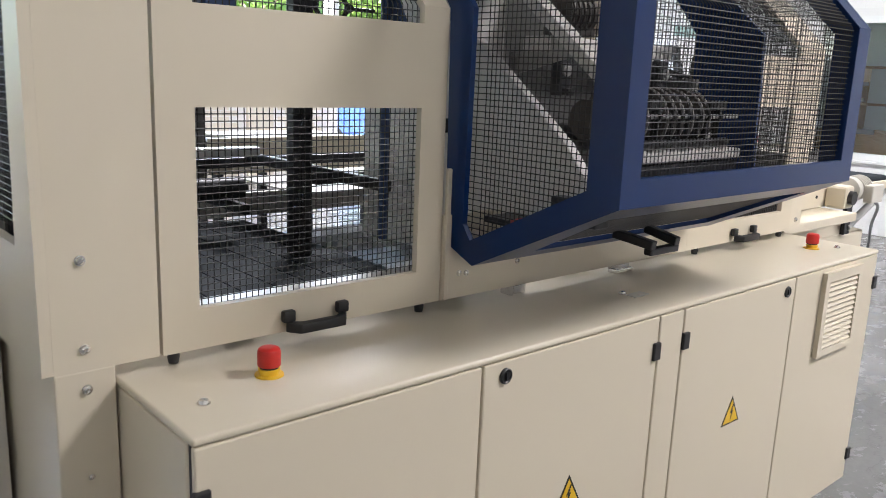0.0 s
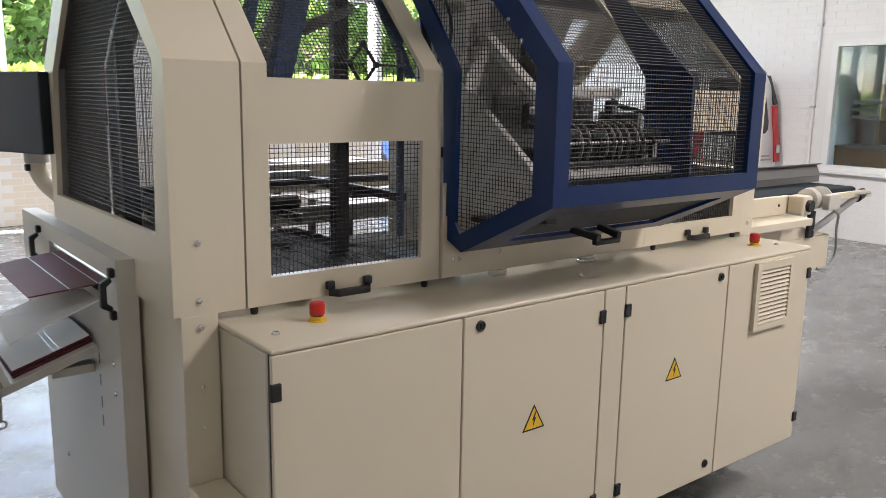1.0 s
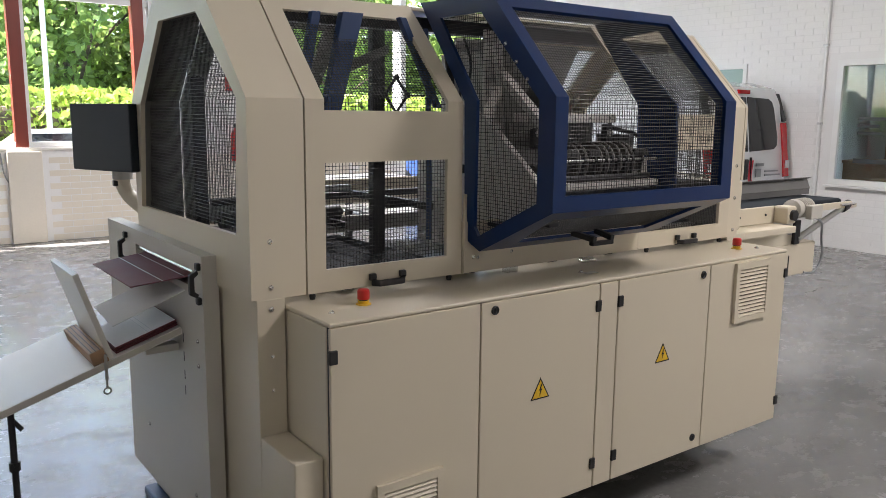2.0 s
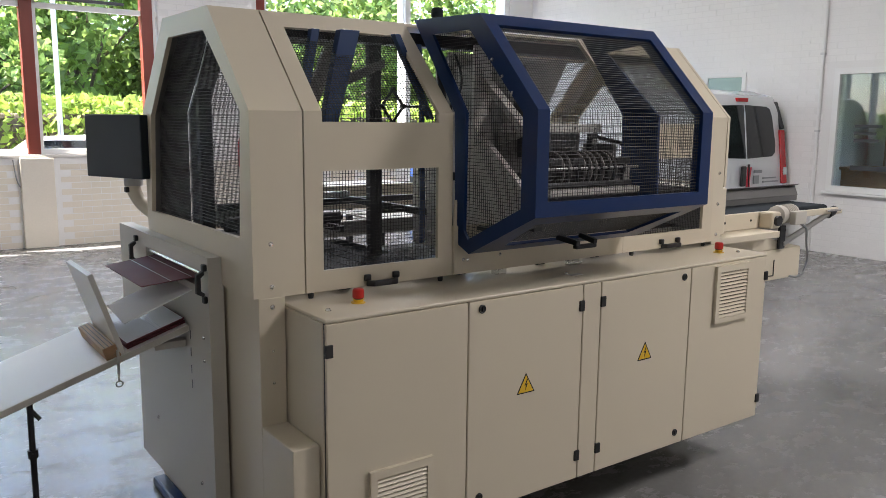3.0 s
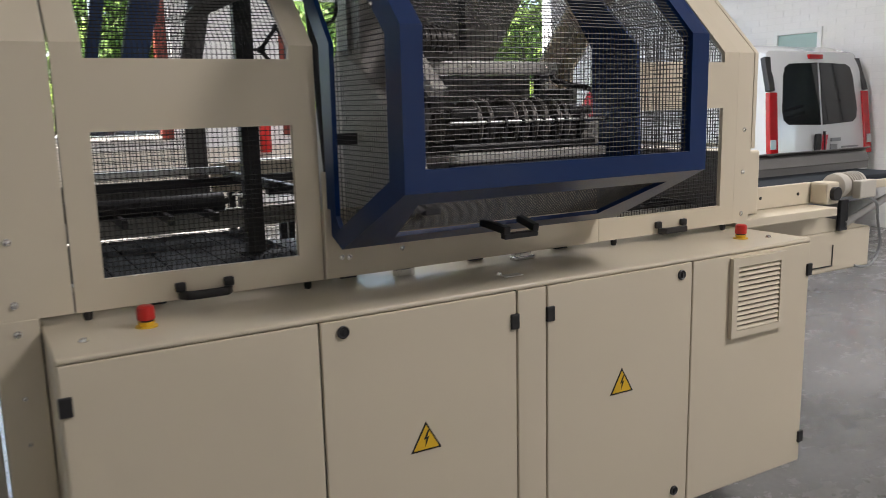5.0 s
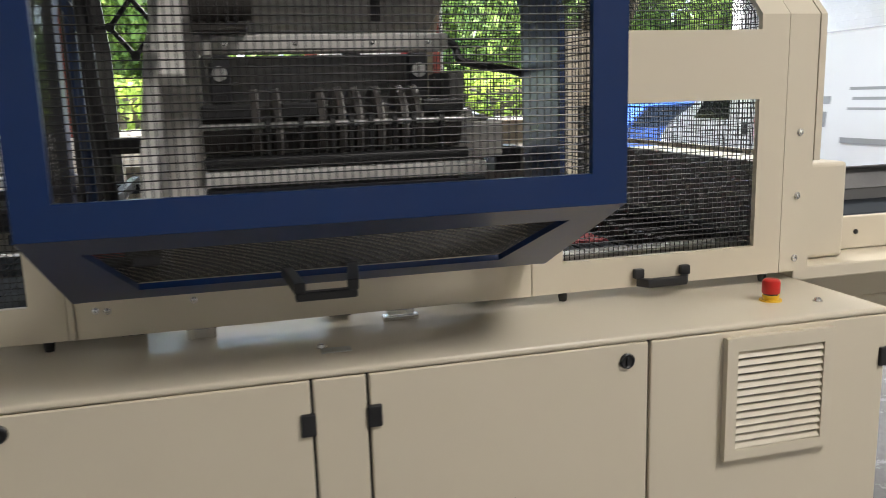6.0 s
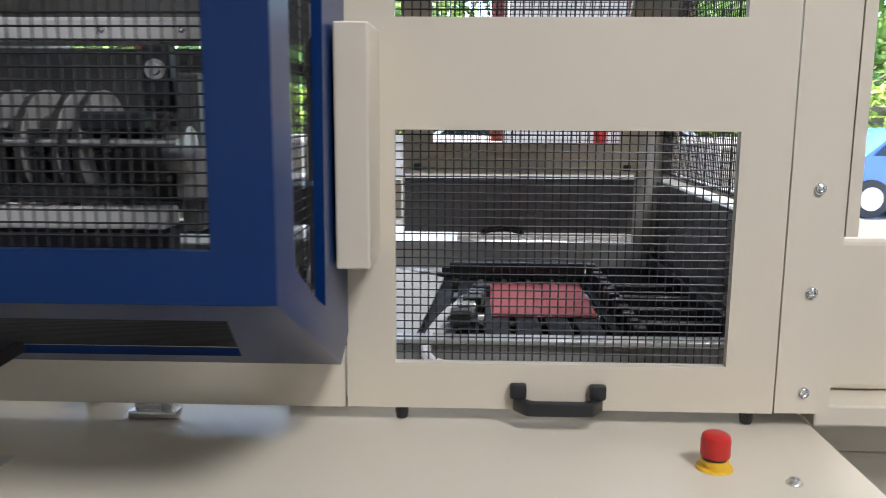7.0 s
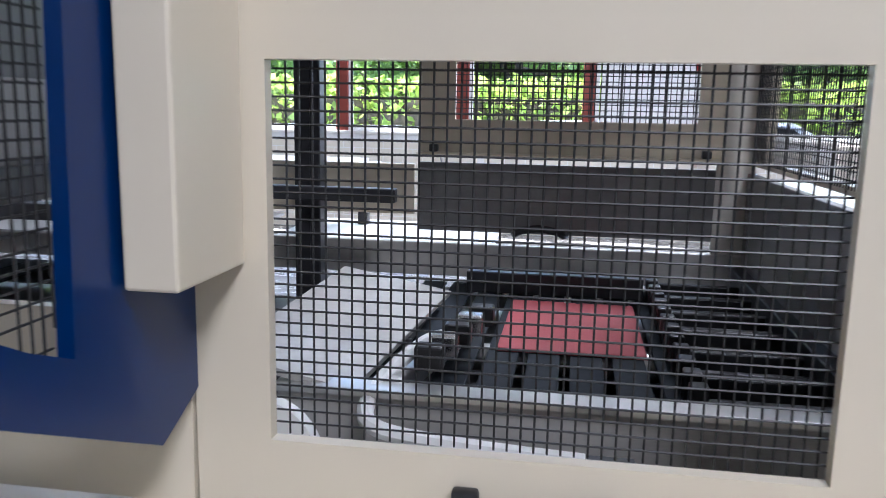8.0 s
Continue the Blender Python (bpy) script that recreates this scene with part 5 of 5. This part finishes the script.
for s in (0.125, 0.14):
    w = c0 + up * 0.0006 + al * s
    part("spine_groove", slab(bmesh.new(), [w, w + al * 0.0025, w + al * 0.0025 + Vector((0, 0.296, 0)), w + Vector((0, 0.296, 0))], 0.0005), ALU, stack)

fed = thing("fed_cover", 0.3, 2.07, 1.11, "wine red book cover sliding out of the slot", "book cover")
b = slab(bmesh.new(), [(0.375, 1.79, 1.124), (0.375, 2.37, 1.124), (0.14, 2.35, 1.095), (0.14, 1.83, 1.095)], 0.004)
part("cover_sheet", b, DARKRED, fed)
for f0, f1 in ((0.22, 0.235), (0.55, 0.565)):
    part("fold_line", slab(bmesh.new(), [(0.372 - 0.23 * s, y, 1.1248 - 0.0284 * s) for s, y in ((f0, 1.80), (f0, 2.36), (f1, 2.36), (f1, 1.80))], 0.0003), ALU, fed)
b = slab(bmesh.new(), [(0.32, 1.80, 1.068), (0.32, 2.1, 1.068), (0.10, 2.2, 0.955), (0.10, 1.94, 0.935)], 0.003)
part("white_sheet", b, PAPER, fed, "white sheet dropping onto the stack")

# ---- van in the hall ----
van = thing("delivery_van", 8.71, 5.0, 0, "white delivery van with dark rear windows and red lamps", "van", turn=2.0)
VM = WORLD[van.name]


def vpart(name, b, mat, parent, label="", smooth=False):
    b.transform(VM)
    return part(name, b, mat, parent, label, smooth)


W = 0.93
prof = [(0.0, 0.35), (-0.02, 0.75), (0.02, 1.2), (0.10, 1.85), (0.19, 2.06), (0.5, 2.14), (3.3, 2.13), (3.9, 1.93), (4.45, 1.35), (4.95, 1.15), (5.15, 0.95), (5.17, 0.4), (4.97, 0.3), (0.2, 0.28)]
b = bmesh.new()
secs = []
for sx, inset in ((-1, 0.0), (-0.93, 0.0), (0.93, 0.0), (1, 0.0)):
    ringv = []
    for y, z in prof:
        tuck = 0.10 * max(0.0, (z - 1.05)) if abs(sx) == 1 else 0.10 * max(0.0, z - 1.05) * 0.9
        edge = 0.03 if abs(sx) == 1 else 0.0
        cz = z - (edge if z > 1.9 else 0)
        ringv.append(b.verts.new((sx * (W - tuck), y + (edge if y < 0.15 else -edge if y > 4.5 else 0), cz)))
    secs.append(ringv)
for r0, r1 in zip(secs, secs[1:]):
    for i in range(len(prof)):
        j = (i + 1) % len(prof)
        b.faces.new((r0[i], r0[j], r1[j], r1[i]))
b.faces.new(secs[0][::-1])
b.faces.new(secs[-1])
body = vpart("body", b, VANPAINT, van, "", True)
rear = lambda z: (-0.02 + (0.04 if z <= 1.2 else 0.04 + 0.08 * (z - 1.2) / 0.63)) - 0.008
for s in (-1, 1):
    zs = ((0.02, 1.25), (0.60, 1.27), (0.68, 1.32), (0.70, 1.42), (0.645, 1.80), (0.60, 1.89), (0.52, 1.925), (0.02, 1.94))
    vpart("rear_window", slab(bmesh.new(), [(s * x, rear(z), z) for x, z in zs][::s], 0.012, 0.002), DARKGLASS, body, "dark tinted rear window")
vpart("door_seam", boxed(-0.006, 0.006, -0.03, 0.0, 0.5, 1.18), BLACK, body)
for s in (-1, 1):
    tl = vpart("tail_light", slab(bmesh.new(), [(s * 0.885 - 0.07, -0.025, 0.9), (s * 0.885 + 0.07, -0.025, 0.9), (s * 0.855 + 0.07, 0.05, 1.62), (s * 0.855 - 0.06, 0.05, 1.62)], 0.06, 0.01), TAILRED, body, "tall red tail light")
    vpart("reversing_lens", slab(bmesh.new(), [(s * 0.90 - 0.055, -0.027, 1.02), (s * 0.90 + 0.03, -0.027, 1.02), (s * 0.90 + 0.03, -0.020, 1.12), (s * 0.90 - 0.055, -0.020, 1.12)], 0.01), ALU, tl)
    vpart("rear_pillar_trim", slab(bmesh.new(), [(s * 0.87 - 0.05, 0.05, 1.64), (s * 0.87 + 0.05, 0.05, 1.64), (s * 0.83 + 0.05, 0.16, 2.0), (s * 0.83 - 0.05, 0.16, 2.0)], 0.06, 0.008), BLACK, body)
    for y in (0.95, 4.2):
        wh = vpart("wheel", tube(bmesh.new(), (s * 0.74, y, 0.33), (s * 0.945, y, 0.33), 0.33, 32), TYRE, van, "", True)
        vpart("rim", tube(bmesh.new(), (s * 0.946, y, 0.33), (s * 0.952, y, 0.33), 0.2, 24), ALU, wh, "", True)
    side = lambda z: s * (W - 0.10 * max(0.0, z - 1.05) + 0.004)
    vpart("cab_window", slab(bmesh.new(), [(side(1.2), 3.62, 1.2), (side(1.2), 4.35, 1.2), (side(1.75), 3.92, 1.75), (side(1.75), 3.62, 1.75)][::s], 0.006), DARKGLASS, body)
    # plain graphic shapes on the side
    arc = [(side(z), 2.85 + 0.28 * (1 - ((z - 1.15) / 0.6) ** 2), z) for z in (0.6, 0.8, 1.0, 1.2, 1.4, 1.6, 1.7)]
    arc2 = [(side(z), 2.55 - 0.10 * (1 - ((z - 1.15) / 0.6) ** 2) + 0.12, z) for z in (1.7, 1.6, 1.4, 1.2, 1.0, 0.8, 0.6)]
    vpart("red_graphic", slab(bmesh.new(), (arc + arc2)[::s], 0.003), REDGRAPHIC, body, "red curved graphic")
    for y0, y1, z0, z1 in ((1.95, 2.33, 1.38, 1.46), (1.98, 2.3, 1.14, 1.30), (1.1, 1.7, 1.52, 1.55), (1.0, 1.65, 1.42, 1.45), (0.9, 1.7, 1.32, 1.345), (1.0, 1.75, 0.98, 1.04)):
        vpart("lettering_bar", slab(bmesh.new(), [(side(z0), y0, z0), (side(z0), y1, z0), (side(z1), y1, z1), (side(z1), y0, z1)][::s], 0.003), GRAPHIC, body)
    vpart("side_rub_strip", boxed(s * W - 0.01, s * W + 0.012, 1.3, 3.5, 0.55, 0.68, 0.008), GRAPHIC, body)
    vpart("door_handle", boxed(s * W - 0.01, s * W + 0.02, 3.25, 3.33, 1.02, 1.16, 0.008), BLACK, body)
vpart("bumper", boxed(-0.92, 0.92, -0.09, 0.05, 0.35, 0.6, 0.03), GRAPHIC, body, "grey plastic bumper")
vpart("brake_light", boxed(-0.12, 0.12, 0.13, 0.19, 1.98, 2.03, 0.006), TAILRED, body, "red high brake light")
vpart("rear_handle", boxed(-0.2, -0.1, -0.055, -0.02, 0.9, 1.16, 0.016), BLACK, body, "black rear door handle")
for x0, x1, z0, z1 in ((0.12, 0.30, 1.06, 1.1), (0.12, 0.24, 0.92, 1.03), (0.34, 0.66, 0.98, 1.0), (0.34, 0.72, 0.93, 0.95)):
    vpart("lettering_bar", boxed(x0, x1, -0.028, -0.015, z0, z1), GRAPHIC, body)
vpart("red_graphic", slab(bmesh.new(), [(-0.04, -0.026, 0.75), (0.06, -0.026, 0.75), (0.03, -0.022, 0.95), (0.08, -0.012, 1.14), (-0.02, -0.012, 1.14), (-0.05, -0.022, 0.95)], 0.004), REDGRAPHIC, body)

# ---- outdoors ----
b = bmesh.new()
for q in ([(-400, 10.7), (400, 10.7), (400, 600), (-400, 600)], [(-400, -600), (400, -600), (400, -6.8), (-400, -6.8)], [(-400, -6.8), (-5.3, -6.8), (-5.3, 10.7), (-400, 10.7)], [(10.05, -6.8), (400, -6.8), (400, 10.7), (10.05, 10.7)]):
    b.faces.new([b.verts.new((x, y, -0.1)) for x, y in q])
bmesh.ops.remove_doubles(b, verts=b.verts, dist=0.001)
setting("ground", b, GROUND, "green lawn round the hall", "ground")
setting("pavement", boxed(-30, 40, 10.75, 16.5, -0.16, -0.08), ASPHALT, "grey paved yard outside the windows", "pavement")


def leaves(name, centre, radii, count, size, mat, parent, flat=0.0, lumps=None, seed=1):
    """A cloud of small leaf quads inside lumpy ellipsoids."""
    rng = np.random.default_rng(seed)
    c = np.array(centre)
    if lumps is None:
        pts = (rng.random((count, 3)) * 2 - 1) * np.array(radii) + c
    else:
        k = rng.integers(0, len(lumps), count)
        lc = np.array([l[0] for l in lumps])[k]
        lr = np.array([l[1] for l in lumps])[k]
        d = rng.normal(size=(count, 3))
        d /= np.linalg.norm(d, axis=1)[:, None]
        pts = lc + d * (lr * (0.55 + 0.5 * rng.random(count)))[:, None]
    a = rng.normal(size=(count, 3))
    a /= np.linalg.norm(a, axis=1)[:, None]
    bb = np.cross(a, rng.normal(size=(count, 3)))
    bb /= np.linalg.norm(bb, axis=1)[:, None]
    s = size * (0.6 + 0.8 * rng.random(count))[:, None]
    v = np.stack([pts - a * s, pts + bb * s * 0.6, pts + a * s, pts - bb * s * 0.6], 1).reshape(-1, 3)
    if parent is not None:
        v = v - np.array(WORLD[parent.name].translation)
    me = bpy.data.meshes.new(name)
    me.from_pydata(v.tolist(), [], np.arange(count * 4).reshape(-1, 4).tolist())
    me.materials.append(mat)
    return me


def tree(x, y, h, spread, seed, count=7000):
    rng = np.random.default_rng(seed)
    t = thing("tree", x, y, -0.1, "leafy green tree standing outside the windows", "tree", "trees outside")
    tr = tube(bmesh.new(), (x, y, -0.1), (x + 0.1, y, h * 0.45), 0.16, 10, 0.10)
    lumps = []
    for k in range(26):
        a = rng.random() * 6.283
        q = Vector((x + math.cos(a) * spread * rng.random() ** 0.6, y + math.sin(a) * spread * rng.random() ** 0.6, h * (0.28 + 0.72 * rng.random())))
        lumps.append((tuple(q), spread * (0.22 + 0.2 * rng.random())))
        if k < 9:
            tube(tr, (x + 0.08, y, h * (0.22 + 0.03 * k)), q, 0.06, 6, 0.015)
    part("trunk", tr, BARK, t, smooth=True)
    part("crown", None, None, t, mesh_done=leaves("crown", (x, y, h), None, count, 0.13, LEAF, t, lumps=lumps, seed=seed))


for k, (x, y, h, s) in enumerate(((-7.0, 21, 9, 3.0), (-2.4, 22, 9.5, 3.2), (1.0, 21.5, 9, 3.0), (4.4, 23, 10, 3.4), (8.2, 22, 9, 3.0), (12.5, 23, 9.5, 3.3), (17, 22, 9, 3.2), (-12, 22, 9, 3.2), (22, 24, 10, 3.5))):
    tree(x, y, h * 0.66, s, 11 + k)
hedge = thing("hedge", 3, 18.2, -0.1, "bright green clipped hedge along the yard", "hedge", "", "stuff")
part("foliage", None, None, hedge, mesh_done=leaves("foliage", (3.0, 18.2, 1.0), (24, 0.8, 1.15), 40000, 0.11, HEDGELEAF, hedge, seed=5))
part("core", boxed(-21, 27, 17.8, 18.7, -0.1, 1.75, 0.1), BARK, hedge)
far = thing("far_wood", 3, 40, -0.1, "dense distant trees behind the yard", "wood", "", "stuff")
rng_l = np.random.default_rng(3)
part("foliage", None, None, far, mesh_done=leaves("foliage", (3, 36, 5), None, 26000, 0.42, LEAF, far, lumps=[((x, 34 + 5 * rng_l.random(), 0.5 + 5 * rng_l.random()), 2.2) for x in np.linspace(-45, 55, 70)], seed=8))
post = thing("street_lamp", 2.8, 17.0, -0.1, "slim grey street lamp post by the hedge", "street lamp")
part("pole", tube(bmesh.new(), (2.8, 17.0, -0.1), (2.8, 17.0, 6.5), 0.06, 12, 0.045), ALU, post, smooth=True)
part("head", boxed(2.55, 3.2, 16.9, 17.1, 6.5, 6.6, 0.02), ALU, post)


def car(x, y, paint, label, turn):
    c = thing("car", x, y, -0.08, label, "car", "parked cars", turn=turn)
    m = WORLD[c.name]

    def cp(name, b, mat, parent, lab="", smooth=False):
        b.transform(m)
        return part(name, b, mat, parent, lab, smooth)
    pr = [(-2.1, 0.3), (-2.15, 0.75), (-1.9, 0.95), (-1.5, 1.0), (-0.95, 1.4), (0.5, 1.45), (1.2, 1.05), (1.95, 0.9), (2.15, 0.65), (2.1, 0.3)]
    b = bmesh.new()
    rows = []
    for s in (-0.85, -0.72, 0.72, 0.85):
        rows.append([b.verts.new((px, s * (1 - 0.16 * max(0, pz - 0.9) / 0.5), pz - (0.03 if abs(s) > 0.8 else 0))) for px, pz in pr])
    for r0, r1 in zip(rows, rows[1:]):
        for i in range(len(pr)):
            j = (i + 1) % len(pr)
            b.faces.new((r0[i], r0[j], r1[j], r1[i]))
    b.faces.new(rows[0][::-1])
    b.faces.new(rows[-1])
    bd = cp("body", b, paint, c, "", True)
    for s in (-1, 1):
        f = lambda pz: s * (0.855 * (1 - 0.16 * max(0, pz - 0.9) / 0.5) + 0.004)
        cp("side_window", slab(bmesh.new(), [(-1.35, f(1.0), 1.0), (0.95, f(1.0), 1.0), (0.45, f(1.36), 1.36), (-0.9, f(1.36), 1.36)][::-s], 0.01), DARKGLASS, bd)
        for wx in (-1.35, 1.35):
            w = cp("wheel", tube(bmesh.new(), (wx, s * 0.7, 0.31), (wx, s * 0.875, 0.31), 0.31, 24), TYRE, c, "", True)
            cp("rim", tube(bmesh.new(), (wx, s * 0.876, 0.31), (wx, s * 0.882, 0.31), 0.19, 18), ALU, w, "", True)
    return c


car(10.1, 14.2, BLUEPAINT, "blue parked car in the yard", 4)
car(5.6, 15.4, VANPAINT, "white parked car in the yard", 2)
car(2.9, 14.8, ALU, "silver parked car in the yard", -3)

# ---- painted bricks of the walls ----
BW, BH, GAP = 0.25, 0.0835, 0.005


def bricks(parent, along_y, fixed, a0, a1, z0, z1, skip, single, paint=WALLPAINT):
    """Running-bond bricks standing 4 mm proud of the joints: those in the nearest stretch singly, the others joined."""
    shape = (-0.004, 0.0, GAP, BW - GAP, GAP, BH - GAP) if along_y else (GAP, BW - GAP, -0.004, 0.0, GAP, BH - GAP)
    bb = boxed(*shape)
    bmesh.ops.recalc_face_normals(bb, faces=bb.faces)
    me = bpy.data.meshes.new("brick")
    bb.to_mesh(me)
    bb.free()
    me.materials.append(paint)
    base_v = [tuple(v.co) for v in me.vertices]
    base_f = [tuple(p.vertices) for p in me.polygons]
    verts, faces = [], []
    for row in range(int((z1 - z0) / BH)):
        z = z0 + row * BH
        for k in range(int((a1 - a0) / BW)):
            a = a0 + k * BW - (BW / 2 if row % 2 else 0)
            if skip(a, z):
                continue
            at = (fixed, a, z) if along_y else (a, fixed, z)
            if single(a, z):
                ob = new("brick", me)
                ob.parent = parent
                ob.location = at
            else:
                n = len(verts)
                verts += [(x + at[0], y + at[1], w + at[2]) for x, y, w in base_v]
                faces += [tuple(q + n for q in f) for f in base_f]
    rest = bpy.data.meshes.new("brickwork")
    rest.from_pydata(verts, [], faces)
    rest.materials.append(paint)
    part("brickwork", None, None, parent, kind="stuff", mesh_done=rest)


def meets(a, z, y0, y1, z0, z1):
    return a + BW > y0 and a < y1 and z + BH > z0 and z < z1


bricks(WALL_EAST, True, EAST, 0.5, 10.3, 0, 4.6,
       lambda a, z: meets(a, z, OFFICE_Y0 - 0.05, OFFICE_Y1 + 0.05, OFFICE_Z0 - 0.04, OFFICE_Z1 + 0.01),
       lambda a, z: z < 0.83 and 2.3 < a < 5.0 or z < 2.6 and 4.55 < a < 5.6)
bricks(WALL_NORTH, False, NORTH, -2.5, 6.9, 0, SILL - 0.02, lambda a, z: any(a < p + 0.22 and a + BW > p - 0.22 for p in (1.22, 5.7, -1.78)),
       lambda a, z: 1.4 < a < 2.8, CREAMTONE)
bricks(WALL_NORTH, False, NORTH, PIER_X0 + 0.14, PIER_X1 + 0.12, SILL + 0.08, HEAD, lambda a, z: a < PIER_X0 or a + BW > PIER_X1, lambda a, z: False)
